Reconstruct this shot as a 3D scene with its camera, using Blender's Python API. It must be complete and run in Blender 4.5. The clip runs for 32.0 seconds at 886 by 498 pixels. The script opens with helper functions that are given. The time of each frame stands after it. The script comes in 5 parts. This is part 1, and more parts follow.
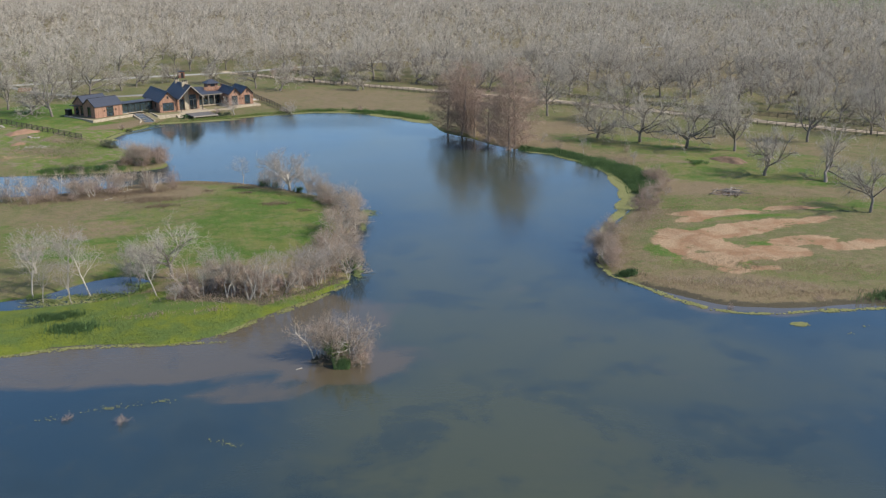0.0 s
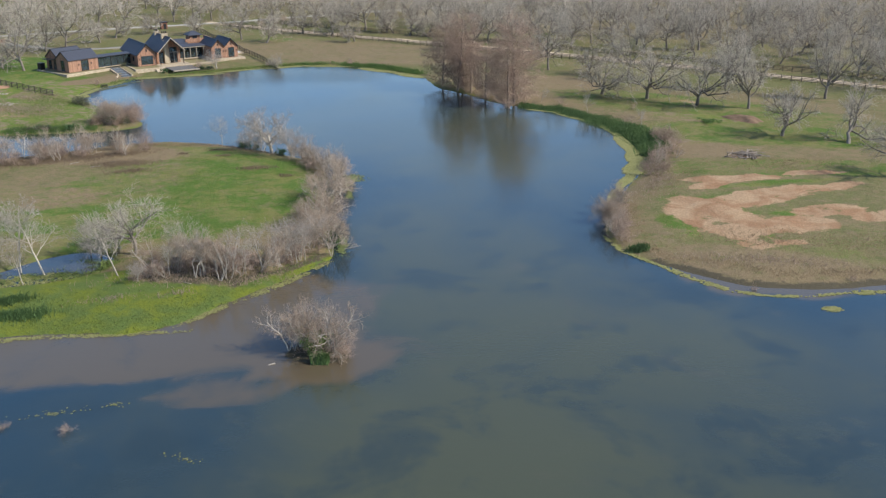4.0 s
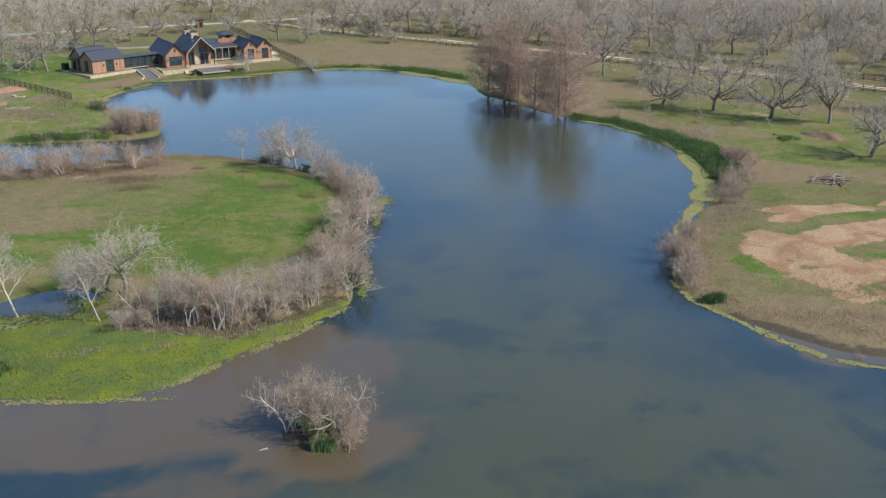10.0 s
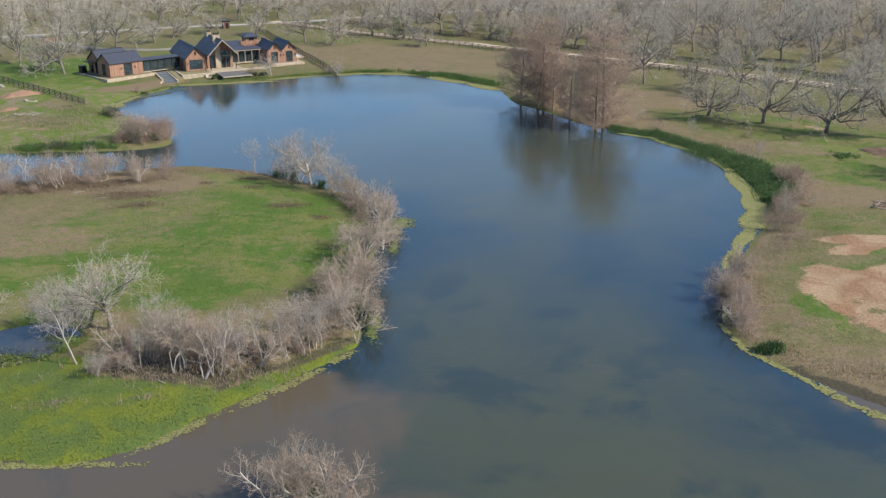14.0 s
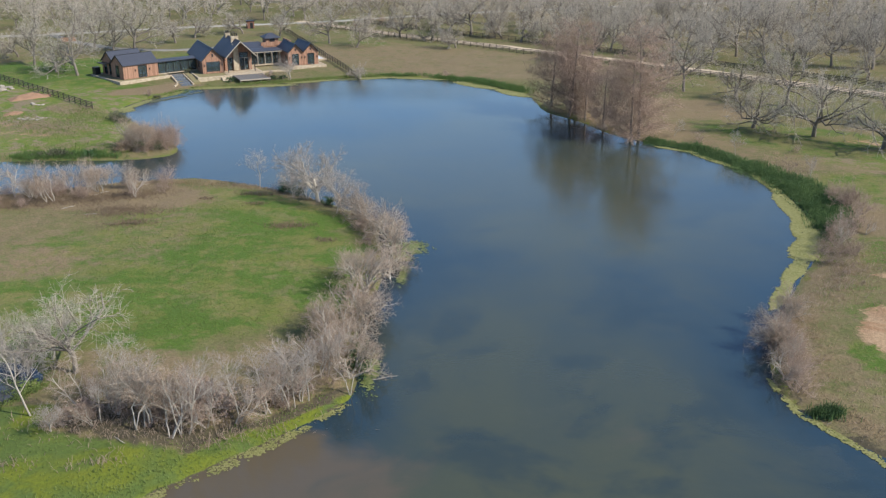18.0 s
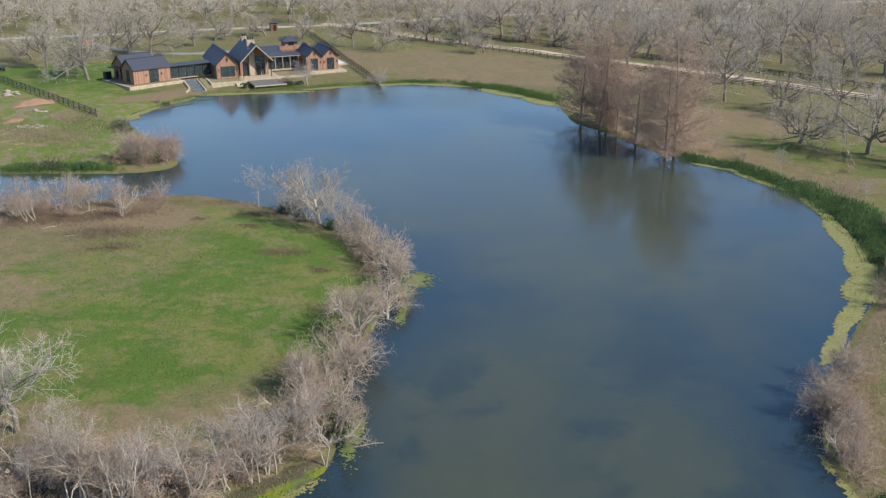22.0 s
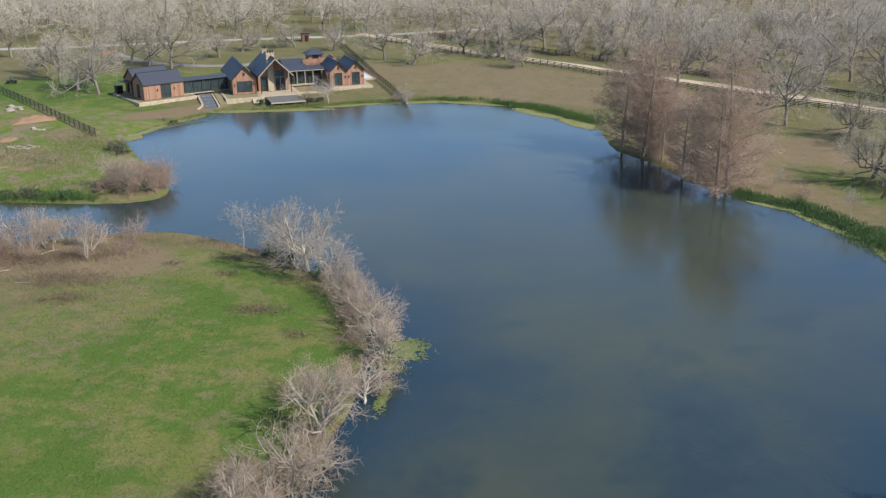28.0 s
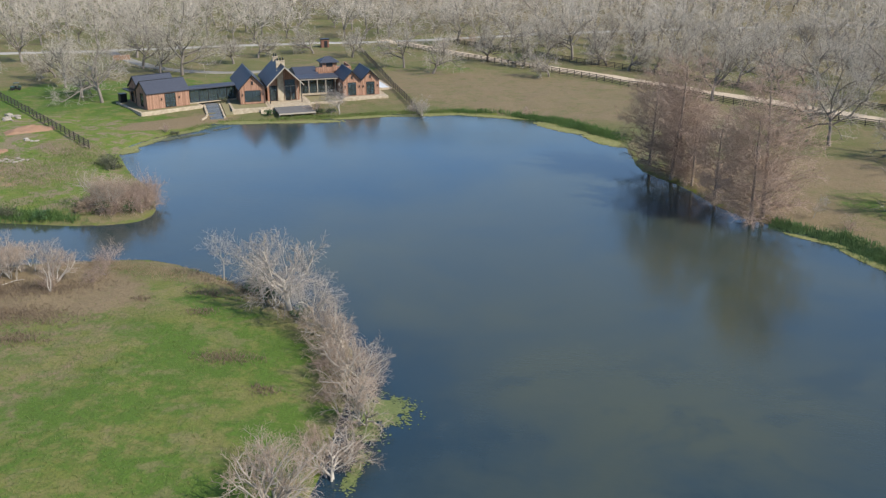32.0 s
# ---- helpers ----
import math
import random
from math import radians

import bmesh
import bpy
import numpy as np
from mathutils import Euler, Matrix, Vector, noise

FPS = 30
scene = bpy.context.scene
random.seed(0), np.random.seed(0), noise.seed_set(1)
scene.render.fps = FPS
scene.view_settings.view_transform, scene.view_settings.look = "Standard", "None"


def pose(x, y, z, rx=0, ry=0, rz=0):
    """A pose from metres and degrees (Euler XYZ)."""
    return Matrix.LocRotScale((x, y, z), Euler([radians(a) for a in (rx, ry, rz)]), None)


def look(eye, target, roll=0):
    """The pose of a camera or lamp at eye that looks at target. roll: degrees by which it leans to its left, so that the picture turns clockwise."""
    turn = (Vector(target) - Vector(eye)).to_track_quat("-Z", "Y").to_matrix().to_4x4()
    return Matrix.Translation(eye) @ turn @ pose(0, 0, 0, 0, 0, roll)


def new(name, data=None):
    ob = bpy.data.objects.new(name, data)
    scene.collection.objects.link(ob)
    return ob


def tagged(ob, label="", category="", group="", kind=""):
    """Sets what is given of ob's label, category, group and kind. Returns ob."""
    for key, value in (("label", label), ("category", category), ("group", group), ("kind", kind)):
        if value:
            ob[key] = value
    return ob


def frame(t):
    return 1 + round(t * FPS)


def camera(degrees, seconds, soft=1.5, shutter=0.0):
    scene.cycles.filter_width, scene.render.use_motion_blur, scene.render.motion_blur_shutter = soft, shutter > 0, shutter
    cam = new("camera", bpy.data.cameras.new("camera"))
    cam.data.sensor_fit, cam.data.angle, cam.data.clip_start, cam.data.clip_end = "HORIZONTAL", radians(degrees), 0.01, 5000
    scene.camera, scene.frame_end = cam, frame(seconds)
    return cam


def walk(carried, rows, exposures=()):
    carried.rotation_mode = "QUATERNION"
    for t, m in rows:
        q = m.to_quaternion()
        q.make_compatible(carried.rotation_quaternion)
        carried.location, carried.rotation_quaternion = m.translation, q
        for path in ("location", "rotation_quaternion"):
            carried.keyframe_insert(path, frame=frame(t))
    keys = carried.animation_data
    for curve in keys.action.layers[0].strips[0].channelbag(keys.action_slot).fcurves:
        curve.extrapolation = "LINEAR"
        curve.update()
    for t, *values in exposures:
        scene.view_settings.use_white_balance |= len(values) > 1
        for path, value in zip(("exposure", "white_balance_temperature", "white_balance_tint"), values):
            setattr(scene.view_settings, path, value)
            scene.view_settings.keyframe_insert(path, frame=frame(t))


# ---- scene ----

# ---------------------------------------------------------------- camera
cam = camera(50.2, 32.0, soft=1.3)


def aim(x, y, z, yaw, pitch, roll):
    """Camera pose from a place, a heading to the left of +y, a tilt and a lean."""
    return pose(x, y, z, 90 + pitch, 0, yaw) @ pose(0, 0, 0, 0, 0, roll)


PATH = [
    (0.0, 0.0, 0.0, 42.63, -5.12, -17.10, -0.33),
    (0.5, 0.2, 1.62, 42.52, -5.21, -17.49, -0.31),
    (1.0, 0.38, 3.21, 42.28, -5.29, -17.91, -0.3),
    (1.5, 0.63, 4.81, 42.05, -5.35, -18.40, -0.3),
    (2.0, 0.91, 6.45, 41.92, -5.41, -19.16, -0.31),
    (2.4, 1.09, 7.69, 41.85, -5.43, -19.86, -0.32),
    (2.5, 1.14, 8.0, 41.83, -5.43, -19.99, -0.32),
    (2.7, 1.22, 8.6, 41.8, -5.43, -20.02, -0.32),
    (3.5, 1.54, 10.95, 41.67, -5.37, -20.02, -0.33),
    (5.5, 2.38, 17.21, 41.24, -4.75, -20.07, -0.32),
    (7.0, 3.08, 21.66, 40.91, -3.95, -20.08, -0.33),
    (9.0, 3.89, 27.67, 40.52, -2.85, -20.15, -0.29),
    (11.0, 4.77, 33.77, 40.11, -1.72, -20.17, -0.25),
    (13.0, 5.6, 39.66, 39.95, -0.65, -20.19, -0.23),
    (14.5, 6.46, 44.16, 39.68, 0.21, -20.19, -0.22),
    (16.5, 7.59, 50.25, 39.25, 1.34, -20.18, -0.18),
    (18.0, 8.54, 54.56, 39.12, 2.18, -20.26, -0.15),
    (20.0, 9.85, 60.84, 38.8, 3.38, -20.31, -0.17),
    (22.0, 11.16, 66.86, 38.35, 4.55, -20.22, -0.24),
    (24.0, 12.37, 72.8, 37.98, 5.7, -20.13, -0.34),
    (25.5, 13.23, 77.33, 37.84, 6.57, -20.01, -0.37),
    (27.5, 14.44, 83.19, 37.6, 7.7, -19.85, -0.39),
    (29.0, 15.15, 87.67, 37.42, 8.46, -19.77, -0.31),
    (30.5, 15.75, 92.02, 37.22, 9.22, -19.69, -0.26),
    (32.0, 16.56, 96.67, 37.1, 10.12, -19.63, -0.24),
]
walk(cam, [(row[0], aim(*row[1:])) for row in PATH], [(0.0, 0.74), (1.6, 0.75), (2.7, 0.84), (32.0, 0.84)])

# ---------------------------------------------------------------- light
SUN_AZ, SUN_EL = radians(112), radians(40)
world = bpy.data.worlds.new("sky")
scene.world = world
world.use_nodes = True
sky = world.node_tree.nodes.new("ShaderNodeTexSky")
sky.sky_type, sky.sun_disc = "NISHITA", False
sky.sun_elevation, sky.sun_rotation = SUN_EL, SUN_AZ
sky.air_density, sky.dust_density, sky.ozone_density = 0.95, 0.2, 4.3
backdrop = world.node_tree.nodes["Background"]
backdrop.inputs["Strength"].default_value = 0.125
world.node_tree.links.new(sky.outputs[0], backdrop.inputs["Color"])
sun = new("sun", bpy.data.lights.new("sun", "SUN"))
sun.data.energy, sun.data.angle, sun.data.color = 3.9, radians(0.55), (1.0, 0.945, 0.835)
sun.matrix_world = look((0, 0, 0), (-math.sin(SUN_AZ) * math.cos(SUN_EL), -math.cos(SUN_AZ) * math.cos(SUN_EL), -math.sin(SUN_EL)))
scene.view_settings.exposure = 0.84

# ---------------------------------------------------------------- node helpers


class Mat:
    """A node material with a Principled surface, and short words for its nodes."""

    def __init__(self, name, rough=0.8, metal=0.0, spec=0.3):
        self.m = bpy.data.materials.new(name)
        self.m.use_nodes = True
        self.t = self.m.node_tree
        self.p = self.t.nodes["Principled BSDF"]
        self.p.inputs["Roughness"].default_value = rough
        self.p.inputs["Metallic"].default_value = metal
        self.p.inputs["Specular IOR Level"].default_value = spec
        self.where = self.node("ShaderNodeNewGeometry").outputs["Position"]
        self.own = self.node("ShaderNodeTexCoord").outputs["Object"]

    def node(self, kind, **values):
        n = self.t.nodes.new(kind)
        for k, v in values.items():
            n.inputs[k.replace("_", " ")].default_value = v
        return n

    def link(self, a, b):
        self.t.links.new(a, b)

    def noise(self, scale, detail=3.0, rough=0.55, at=None, stretch=None, warp=0.0):
        n = self.node("ShaderNodeTexNoise", Scale=scale, Detail=detail, Roughness=rough, Distortion=warp)
        at = at or self.where
        if stretch:
            m = self.node("ShaderNodeMapping")
            m.inputs["Scale"].default_value = stretch
            self.link(at, m.inputs["Vector"])
            at = m.outputs[0]
        self.link(at, n.inputs["Vector"])
        return n.outputs["Fac"]

    def step(self, fac, low, high):
        n = self.node("ShaderNodeMapRange")
        n.interpolation_type = "SMOOTHSTEP"
        n.inputs["From Min"].default_value, n.inputs["From Max"].default_value = low, high
        self.link(fac, n.inputs["Value"])
        return n.outputs[0]

    def math(self, op, a, b=None):
        n = self.t.nodes.new("ShaderNodeMath")
        n.operation = op
        for i, v in enumerate((a, b)):
            if v is None:
                continue
            if isinstance(v, (int, float)):
                n.inputs[i].default_value = v
            else:
                self.link(v, n.inputs[i])
        return n.outputs[0]

    def mix(self, fac, a, b, mode="MIX"):
        n = self.t.nodes.new("ShaderNodeMix")
        n.data_type, n.blend_type = "RGBA", mode
        for slot, v in ((0, fac), (6, a), (7, b)):
            if isinstance(v, (int, float)):
                n.inputs[slot].default_value = v
            elif isinstance(v, tuple):
                n.inputs[slot].default_value = (*v[:3], 1)
            else:
                self.link(v, n.inputs[slot])
        return n.outputs[2]

    def attr(self, name):
        n = self.t.nodes.new("ShaderNodeAttribute")
        n.attribute_name = name
        return n.outputs["Fac"]

    def island(self):
        return self.node("ShaderNodeNewGeometry").outputs["Random Per Island"]

    def each(self):
        return self.node("ShaderNodeObjectInfo").outputs["Random"]

    def colour(self, c):
        if isinstance(c, tuple):
            self.p.inputs["Base Color"].default_value = (*c, 1)
        else:
            self.link(c, self.p.inputs["Base Color"])
        return self

    def bump(self, height, strength=0.4, distance=0.05):
        n = self.node("ShaderNodeBump", Strength=strength, Distance=distance)
        self.link(height, n.inputs["Height"])
        self.link(n.outputs[0], self.p.inputs["Normal"])
        return self


def bark_like(name, dark, light, scale=6.0, rough=0.9):
    m = Mat(name, rough)
    base = m.mix(m.noise(scale, 4.0), dark, light)
    tint = m.mix(m.math("MULTIPLY", m.island(), 0.5), base, tuple(min(1.0, c * 1.35) for c in light))
    shade = m.mix(m.math("MULTIPLY", m.each(), 0.35), tint, tuple(c * 0.6 for c in dark))
    return m.colour(shade).m


MAT = {
    "pecan_bark": bark_like("pecan_bark", (0.09, 0.074, 0.060), (0.21, 0.18, 0.15), 1.2),
    "pecan_twig": bark_like("pecan_twig", (0.285, 0.249, 0.201), (0.418, 0.370, 0.306), 0.5),
    "pale_bark": bark_like("pale_bark", (0.22, 0.19, 0.155), (0.40, 0.355, 0.30), 1.5),
    "pale_twig": bark_like("pale_twig", (0.245, 0.208, 0.178), (0.39, 0.34, 0.298), 0.8),
    "sapling_bark": bark_like("sapling_bark", (0.25, 0.215, 0.175), (0.44, 0.39, 0.33), 1.5),
    "thicket_bark": bark_like("thicket_bark", (0.13, 0.105, 0.085), (0.30, 0.25, 0.205), 1.5),
    "thicket_twig": bark_like("thicket_twig", (0.235, 0.172, 0.125), (0.38, 0.292, 0.222), 0.8),
    "brush_twig": bark_like("brush_twig", (0.235, 0.163, 0.124), (0.36, 0.268, 0.212), 0.8),
    "cypress_bark": bark_like("cypress_bark", (0.15, 0.115, 0.09), (0.27, 0.215, 0.175), 1.0),
    "cypress_twig": bark_like("cypress_twig", (0.265, 0.182, 0.135), (0.40, 0.290, 0.225), 0.6),
    "reed": bark_like("reed", (0.032, 0.064, 0.021), (0.092, 0.150, 0.047), 0.5, 0.7),
    "fresh_reed": bark_like("fresh_reed", (0.045, 0.095, 0.022), (0.12, 0.19, 0.05), 0.5, 0.7),
    "leaf_dark": bark_like("leaf_dark", (0.02, 0.045, 0.015), (0.05, 0.10, 0.03), 0.6, 0.6),
    "leaf_dull": bark_like("leaf_dull", (0.045, 0.05, 0.03), (0.10, 0.105, 0.06), 0.6, 0.8),
    "dead_weed": bark_like("dead_weed", (0.125, 0.088, 0.058), (0.235, 0.175, 0.118), 0.6),
    "straw": bark_like("straw", (0.17, 0.12, 0.07), (0.30, 0.225, 0.14), 0.5),
    "tuft": bark_like("tuft", (0.07, 0.11, 0.025), (0.17, 0.21, 0.06), 0.4),
}

# ---------------------------------------------------------------- mesh helpers


def mesh_of(name, verts, faces, material=None, smooth=False):
    me = bpy.data.meshes.new(name)
    me.from_pydata([tuple(v) for v in verts], [], [tuple(f) for f in faces])
    if material:
        me.materials.append(material)
    if smooth:
        me.polygons.foreach_set("use_smooth", [True] * len(me.polygons))
    return me


def quads_mesh(name, verts, quads, material, smooth=False):
    """A mesh from numpy arrays of points and of four-cornered faces."""
    me = bpy.data.meshes.new(name)
    v, q = np.asarray(verts, np.float32), np.asarray(quads, np.int32)
    me.vertices.add(len(v))
    me.vertices.foreach_set("co", v.ravel())
    me.loops.add(q.size)
    me.loops.foreach_set("vertex_index", q.ravel())
    me.polygons.add(len(q))
    me.polygons.foreach_set("loop_start", np.arange(0, q.size, 4, dtype=np.int32))
    me.update(calc_edges=True)
    me.materials.append(material)
    if smooth:
        me.polygons.foreach_set("use_smooth", np.ones(len(q), bool))
    return me


def tubes(segs, sides):
    """Points and faces of tapered prisms along rows of x0 y0 z0 x1 y1 z1 r0 r1."""
    s = np.asarray(segs, float).reshape(-1, 8)
    a, b = s[:, :3], s[:, 3:6]
    d = b - a
    d /= np.maximum(np.linalg.norm(d, axis=1, keepdims=True), 1e-6)
    side = np.cross(d, np.where(np.abs(d[:, 2:]) > 0.9, [[1.0, 0, 0]], [[0, 0, 1.0]]))
    side /= np.maximum(np.linalg.norm(side, axis=1, keepdims=True), 1e-6)
    up = np.cross(side, d)
    ang = np.arange(sides) * 2 * np.pi / sides
    ring = side[:, None] * np.cos(ang)[None, :, None] + up[:, None] * np.sin(ang)[None, :, None]
    v = np.concatenate([a[:, None] + ring * s[:, 6, None, None], b[:, None] + ring * s[:, 7, None, None]], 1)
    k = np.arange(sides)
    one = np.stack([k, (k + 1) % sides, (k + 1) % sides + sides, k + sides], 1)
    q = one[None] + (np.arange(len(s)) * 2 * sides)[:, None, None]
    return v.reshape(-1, 3), q.reshape(-1, 4)


def part(name, me, parent, label="", at=None):
    """Links a mesh as one part under a thing or a part."""
    ob = new(name, me)
    ob.parent = parent
    if at is not None:
        ob.matrix_basis = at
    return tagged(ob, label) if label else ob


def box_mesh(name, size, material, bevel=0.0, at=(0, 0, 0)):
    bm = bmesh.new()
    bmesh.ops.create_cube(bm, size=1.0)
    bmesh.ops.scale(bm, vec=size, verts=bm.verts)
    if bevel:
        bmesh.ops.bevel(bm, geom=bm.edges[:], offset=bevel, segments=1, affect="EDGES")
    bmesh.ops.translate(bm, vec=at, verts=bm.verts)
    me = bpy.data.meshes.new(name)
    bm.to_mesh(me)
    bm.free()
    me.materials.append(material)
    return me


# ---------------------------------------------------------------- plan of land and water


def rounded(points, steps=5):
    """A closed smooth line through plan points."""
    p = np.array(points, float)
    a, b, c, d = np.roll(p, 1, 0), p, np.roll(p, -1, 0), np.roll(p, -2, 0)
    out = []
    for t in np.arange(steps) / steps:
        out.append(0.5 * (2 * b + (c - a) * t + (2 * a - 5 * b + 4 * c - d) * t**2 + (3 * b - a - 3 * c + d) * t**3))
    return np.stack(out, 1).reshape(-1, 2)


def inside_by(xy, line):
    """Metres by which plan points lie inside a closed line; negative outside."""
    p, q = line, np.roll(line, -1, 0)
    best, odd = np.full(len(xy), 1e9), np.zeros(len(xy), bool)
    for (ax, ay), (bx, by) in zip(p, q):
        ex, ey = bx - ax, by - ay
        t = np.clip(((xy[:, 0] - ax) * ex + (xy[:, 1] - ay) * ey) / (ex * ex + ey * ey + 1e-9), 0, 1)
        best = np.minimum(best, (xy[:, 0] - ax - t * ex) ** 2 + (xy[:, 1] - ay - t * ey) ** 2)
        if ay != by:
            odd ^= ((ay > xy[:, 1]) != (by > xy[:, 1])) & (xy[:, 0] < ex * (xy[:, 1] - ay) / (by - ay) + ax)
    return np.where(odd, 1, -1) * np.sqrt(best)


NORTH_SHORE = [(-58.5, 231), (-63, 239), (-60.7, 249), (-57.7, 255.5), (-55, 262), (-46, 263.8), (-41, 265.1), (-34.5, 269.3),
               (-24.5, 274.5), (-13.7, 277), (-6.9, 276.4), (1, 273.9), (6.6, 270), (13.1, 263.5), (18.5, 257), (20.3, 247)]
EAST_SHORE = [(22, 238), (27.5, 230), (31.5, 221), (36, 215.5), (42.1, 211), (47, 204), (50.5, 195), (52.5, 184), (52, 173),
              (49.5, 162), (44, 152), (38, 140), (35, 132), (34.2, 126.5), (36.0, 121), (39.2, 116.2), (43.2, 112), (46.9, 109.3), (54.6, 107.8)]
SOUTH_SHORE = [(64.4, 108.2), (80, 106), (105, 95), (130, 60), (120, -10), (60, -50), (-40, -55), (-110, -20), (-140, 60), (-140, 150), (-110, 192)]
SPIT_SHORE = [(-68.7, 198.3), (-55.6, 199.5), (-49.9, 199.8), (-45.2, 200.8), (-41.5, 203.5), (-41.8, 207.8), (-46.7, 216.5), (-53, 223.5)]
POND = rounded(NORTH_SHORE + EAST_SHORE + SOUTH_SHORE + SPIT_SHORE)
ISLAND = rounded([(-41.1, 102.2), (-34.4, 104.6), (-29.3, 104.6), (-22.7, 103.8), (-18, 105.8), (-14.5, 109.5), (-10.1, 114.2), (-6.3, 118.4),
                  (-2.2, 123.3), (-1.6, 128.5), (-2.6, 136), (-2.4, 143), (-1.9, 150), (-2.5, 157.5), (-3.4, 164.2), (-5.2, 171.5), (-10, 176.5),
                  (-15, 180.5), (-21, 184.5), (-27, 187.8), (-34, 190), (-41, 188.3), (-46.5, 186.5), (-54, 183), (-62, 180.5), (-90, 176),
                  (-108, 150), (-108, 110), (-80, 98), (-55, 99)])
POOL = rounded([(-50, 119.5), (-43, 122.3), (-38.5, 127), (-34.5, 129.4), (-31.3, 128.8), (-29, 126), (-30.5, 122.5), (-34, 120), (-40, 118.6), (-46, 117.5)])
ISLET = rounded([(-5.9, 96.8), (-5.6, 98.9), (-2.9, 100.2), (-0.4, 98.6), (0, 96.2), (-2.6, 94.9)])


def dry_by(xy):
    """Metres from the waterline, positive on land."""
    xy = np.asarray(xy, float)
    land = np.maximum(-inside_by(xy, POND), inside_by(xy, ISLAND))
    land = np.minimum(land, -inside_by(xy, POOL))
    return np.maximum(land, inside_by(xy, ISLET))


def waves(x, y, size, seed):
    """Cheap smooth noise of about -1 to 1 over the plan."""
    r = np.random.RandomState(seed)
    out = 0
    for k in range(7):
        a, f, ph = r.uniform(0, 6.283), r.uniform(0.6, 1.9) * 6.283 / size, r.uniform(0, 6.283)
        out = out + np.sin((x * np.cos(a) + y * np.sin(a)) * f + ph + 1.3 * np.sin((x * np.sin(a) - y * np.cos(a)) * f * 0.63 + ph))
    return out / 4.2


def land_height(x, y, dry):
    rise = 0.75 * (1 - np.exp(-np.maximum(dry, 0) / 4.5)) + 0.05 * np.minimum(np.maximum(dry, 0), 1)
    rise = rise + (0.12 * waves(x, y, 14, 3) + 0.06 * waves(x, y, 5, 4)) * np.clip(dry / 6, 0, 1)
    rise = rise - 0.35 * np.clip(1.4 - np.hypot((x + 54) / 30, (y - 268 - 0.45 * (x + 54)) / 9), 0, 1) * np.clip(dry / 4, 0, 1)
    fall = 1.6 * (1 - np.exp(np.minimum(dry, 0) / 4.0))
    return np.where(dry > 0, rise, -fall)


def ground_z(x, y):
    """Height of the ground at one plan point."""
    xs, ys = np.array([x], float), np.array([y], float)
    return float(land_height(xs, ys, dry_by(np.stack([xs, ys], 1)))[0])


def spread(fine, far, first):
    """Fine coordinates continued outwards in growing steps."""
    out, step = list(fine), first
    while out[-1] < far:
        out.append(out[-1] + step)
        step *= 1.25
    step = first
    while out[0] > -far:
        out.insert(0, out[0] - step)
        step *= 1.25
    return np.array(out)


def sheet(xs, ys, height):
    gx, gy = np.meshgrid(xs, ys)
    v = np.stack([gx.ravel(), gy.ravel(), height(gx.ravel(), gy.ravel())], 1)
    nx, ny = len(xs), len(ys)
    i = (np.arange(ny - 1)[:, None] * nx + np.arange(nx - 1)[None]).ravel()
    return v, np.stack([i, i + 1, i + nx + 1, i + nx], 1)


def blob(x, y, cx, cy, rx, ry, turn=0.0, soft=0.35):
    """1 inside an ellipse of the plan, fading to 0 over its rim."""
    c, s = math.cos(radians(turn)), math.sin(radians(turn))
    u, w = ((x - cx) * c + (y - cy) * s) / rx, (-(x - cx) * s + (y - cy) * c) / ry
    return np.clip((1 + soft - np.hypot(u, w)) / soft, 0, 1)


def add_attr(me, name, values):
    a = me.attributes.new(name, "FLOAT", "POINT")
    a.data.foreach_set("value", np.asarray(values, np.float32))


# ---------------------------------------------------------------- ground, water, roads
gm = Mat("meadow", 0.95, spec=0.15)
lush, bare, marsh, dry, mud, wild = (gm.attr(n) for n in ("lush", "bare", "marsh", "dry", "mud", "wild"))
coarse, fine, grain = gm.noise(0.09, 5.0, 0.6, warp=0.4), gm.noise(0.55, 5.0, 0.65), gm.noise(3.5, 4.0, 0.7)
patch = gm.noise(0.22, 5.0, 0.62, warp=0.6)
small = gm.noise(0.75, 5.0, 0.66, warp=0.4)
clump = gm.noise(0.55, 5.0, 0.62, warp=0.4)
turf = gm.mix(gm.step(coarse, 0.38, 0.62), (0.180, 0.140, 0.076), (0.132, 0.128, 0.05))
turf = gm.mix(gm.step(small, 0.42, 0.7), turf, (0.10, 0.112, 0.038))
turf = gm.mix(gm.step(small, 0.34, 0.2), turf, (0.20, 0.155, 0.09))
turf = gm.mix(gm.step(gm.math("ADD", lush, gm.math("MULTIPLY", gm.math("SUBTRACT", small, 0.5), 1.4)), 0.2, 0.9), turf, gm.mix(gm.step(patch, 0.4, 0.62), (0.160, 0.152, 0.052), (0.128, 0.146, 0.034)))
rich = gm.math("ADD", gm.math("MULTIPLY", lush, 0.62), gm.math("ADD", gm.math("MULTIPLY", gm.math("SUBTRACT", gm.noise(0.17, 5.0, 0.6, stretch=(0.75, 1.3, 1), warp=0.5), 0.5), 3.6), gm.math("ADD", gm.math("MULTIPLY", gm.math("SUBTRACT", clump, 0.5), 2.2), gm.math("MULTIPLY", gm.math("SUBTRACT", small, 0.5), 1.4))))
turf = gm.mix(gm.math("MULTIPLY", gm.step(gm.math("ADD", rich, gm.math("MULTIPLY", gm.math("SUBTRACT", gm.noise(1.7, 4.0, 0.7), 0.5), 0.9)), 0.12, 0.82), gm.step(lush, 0.05, 0.4)), turf, (0.072, 0.124, 0.019))
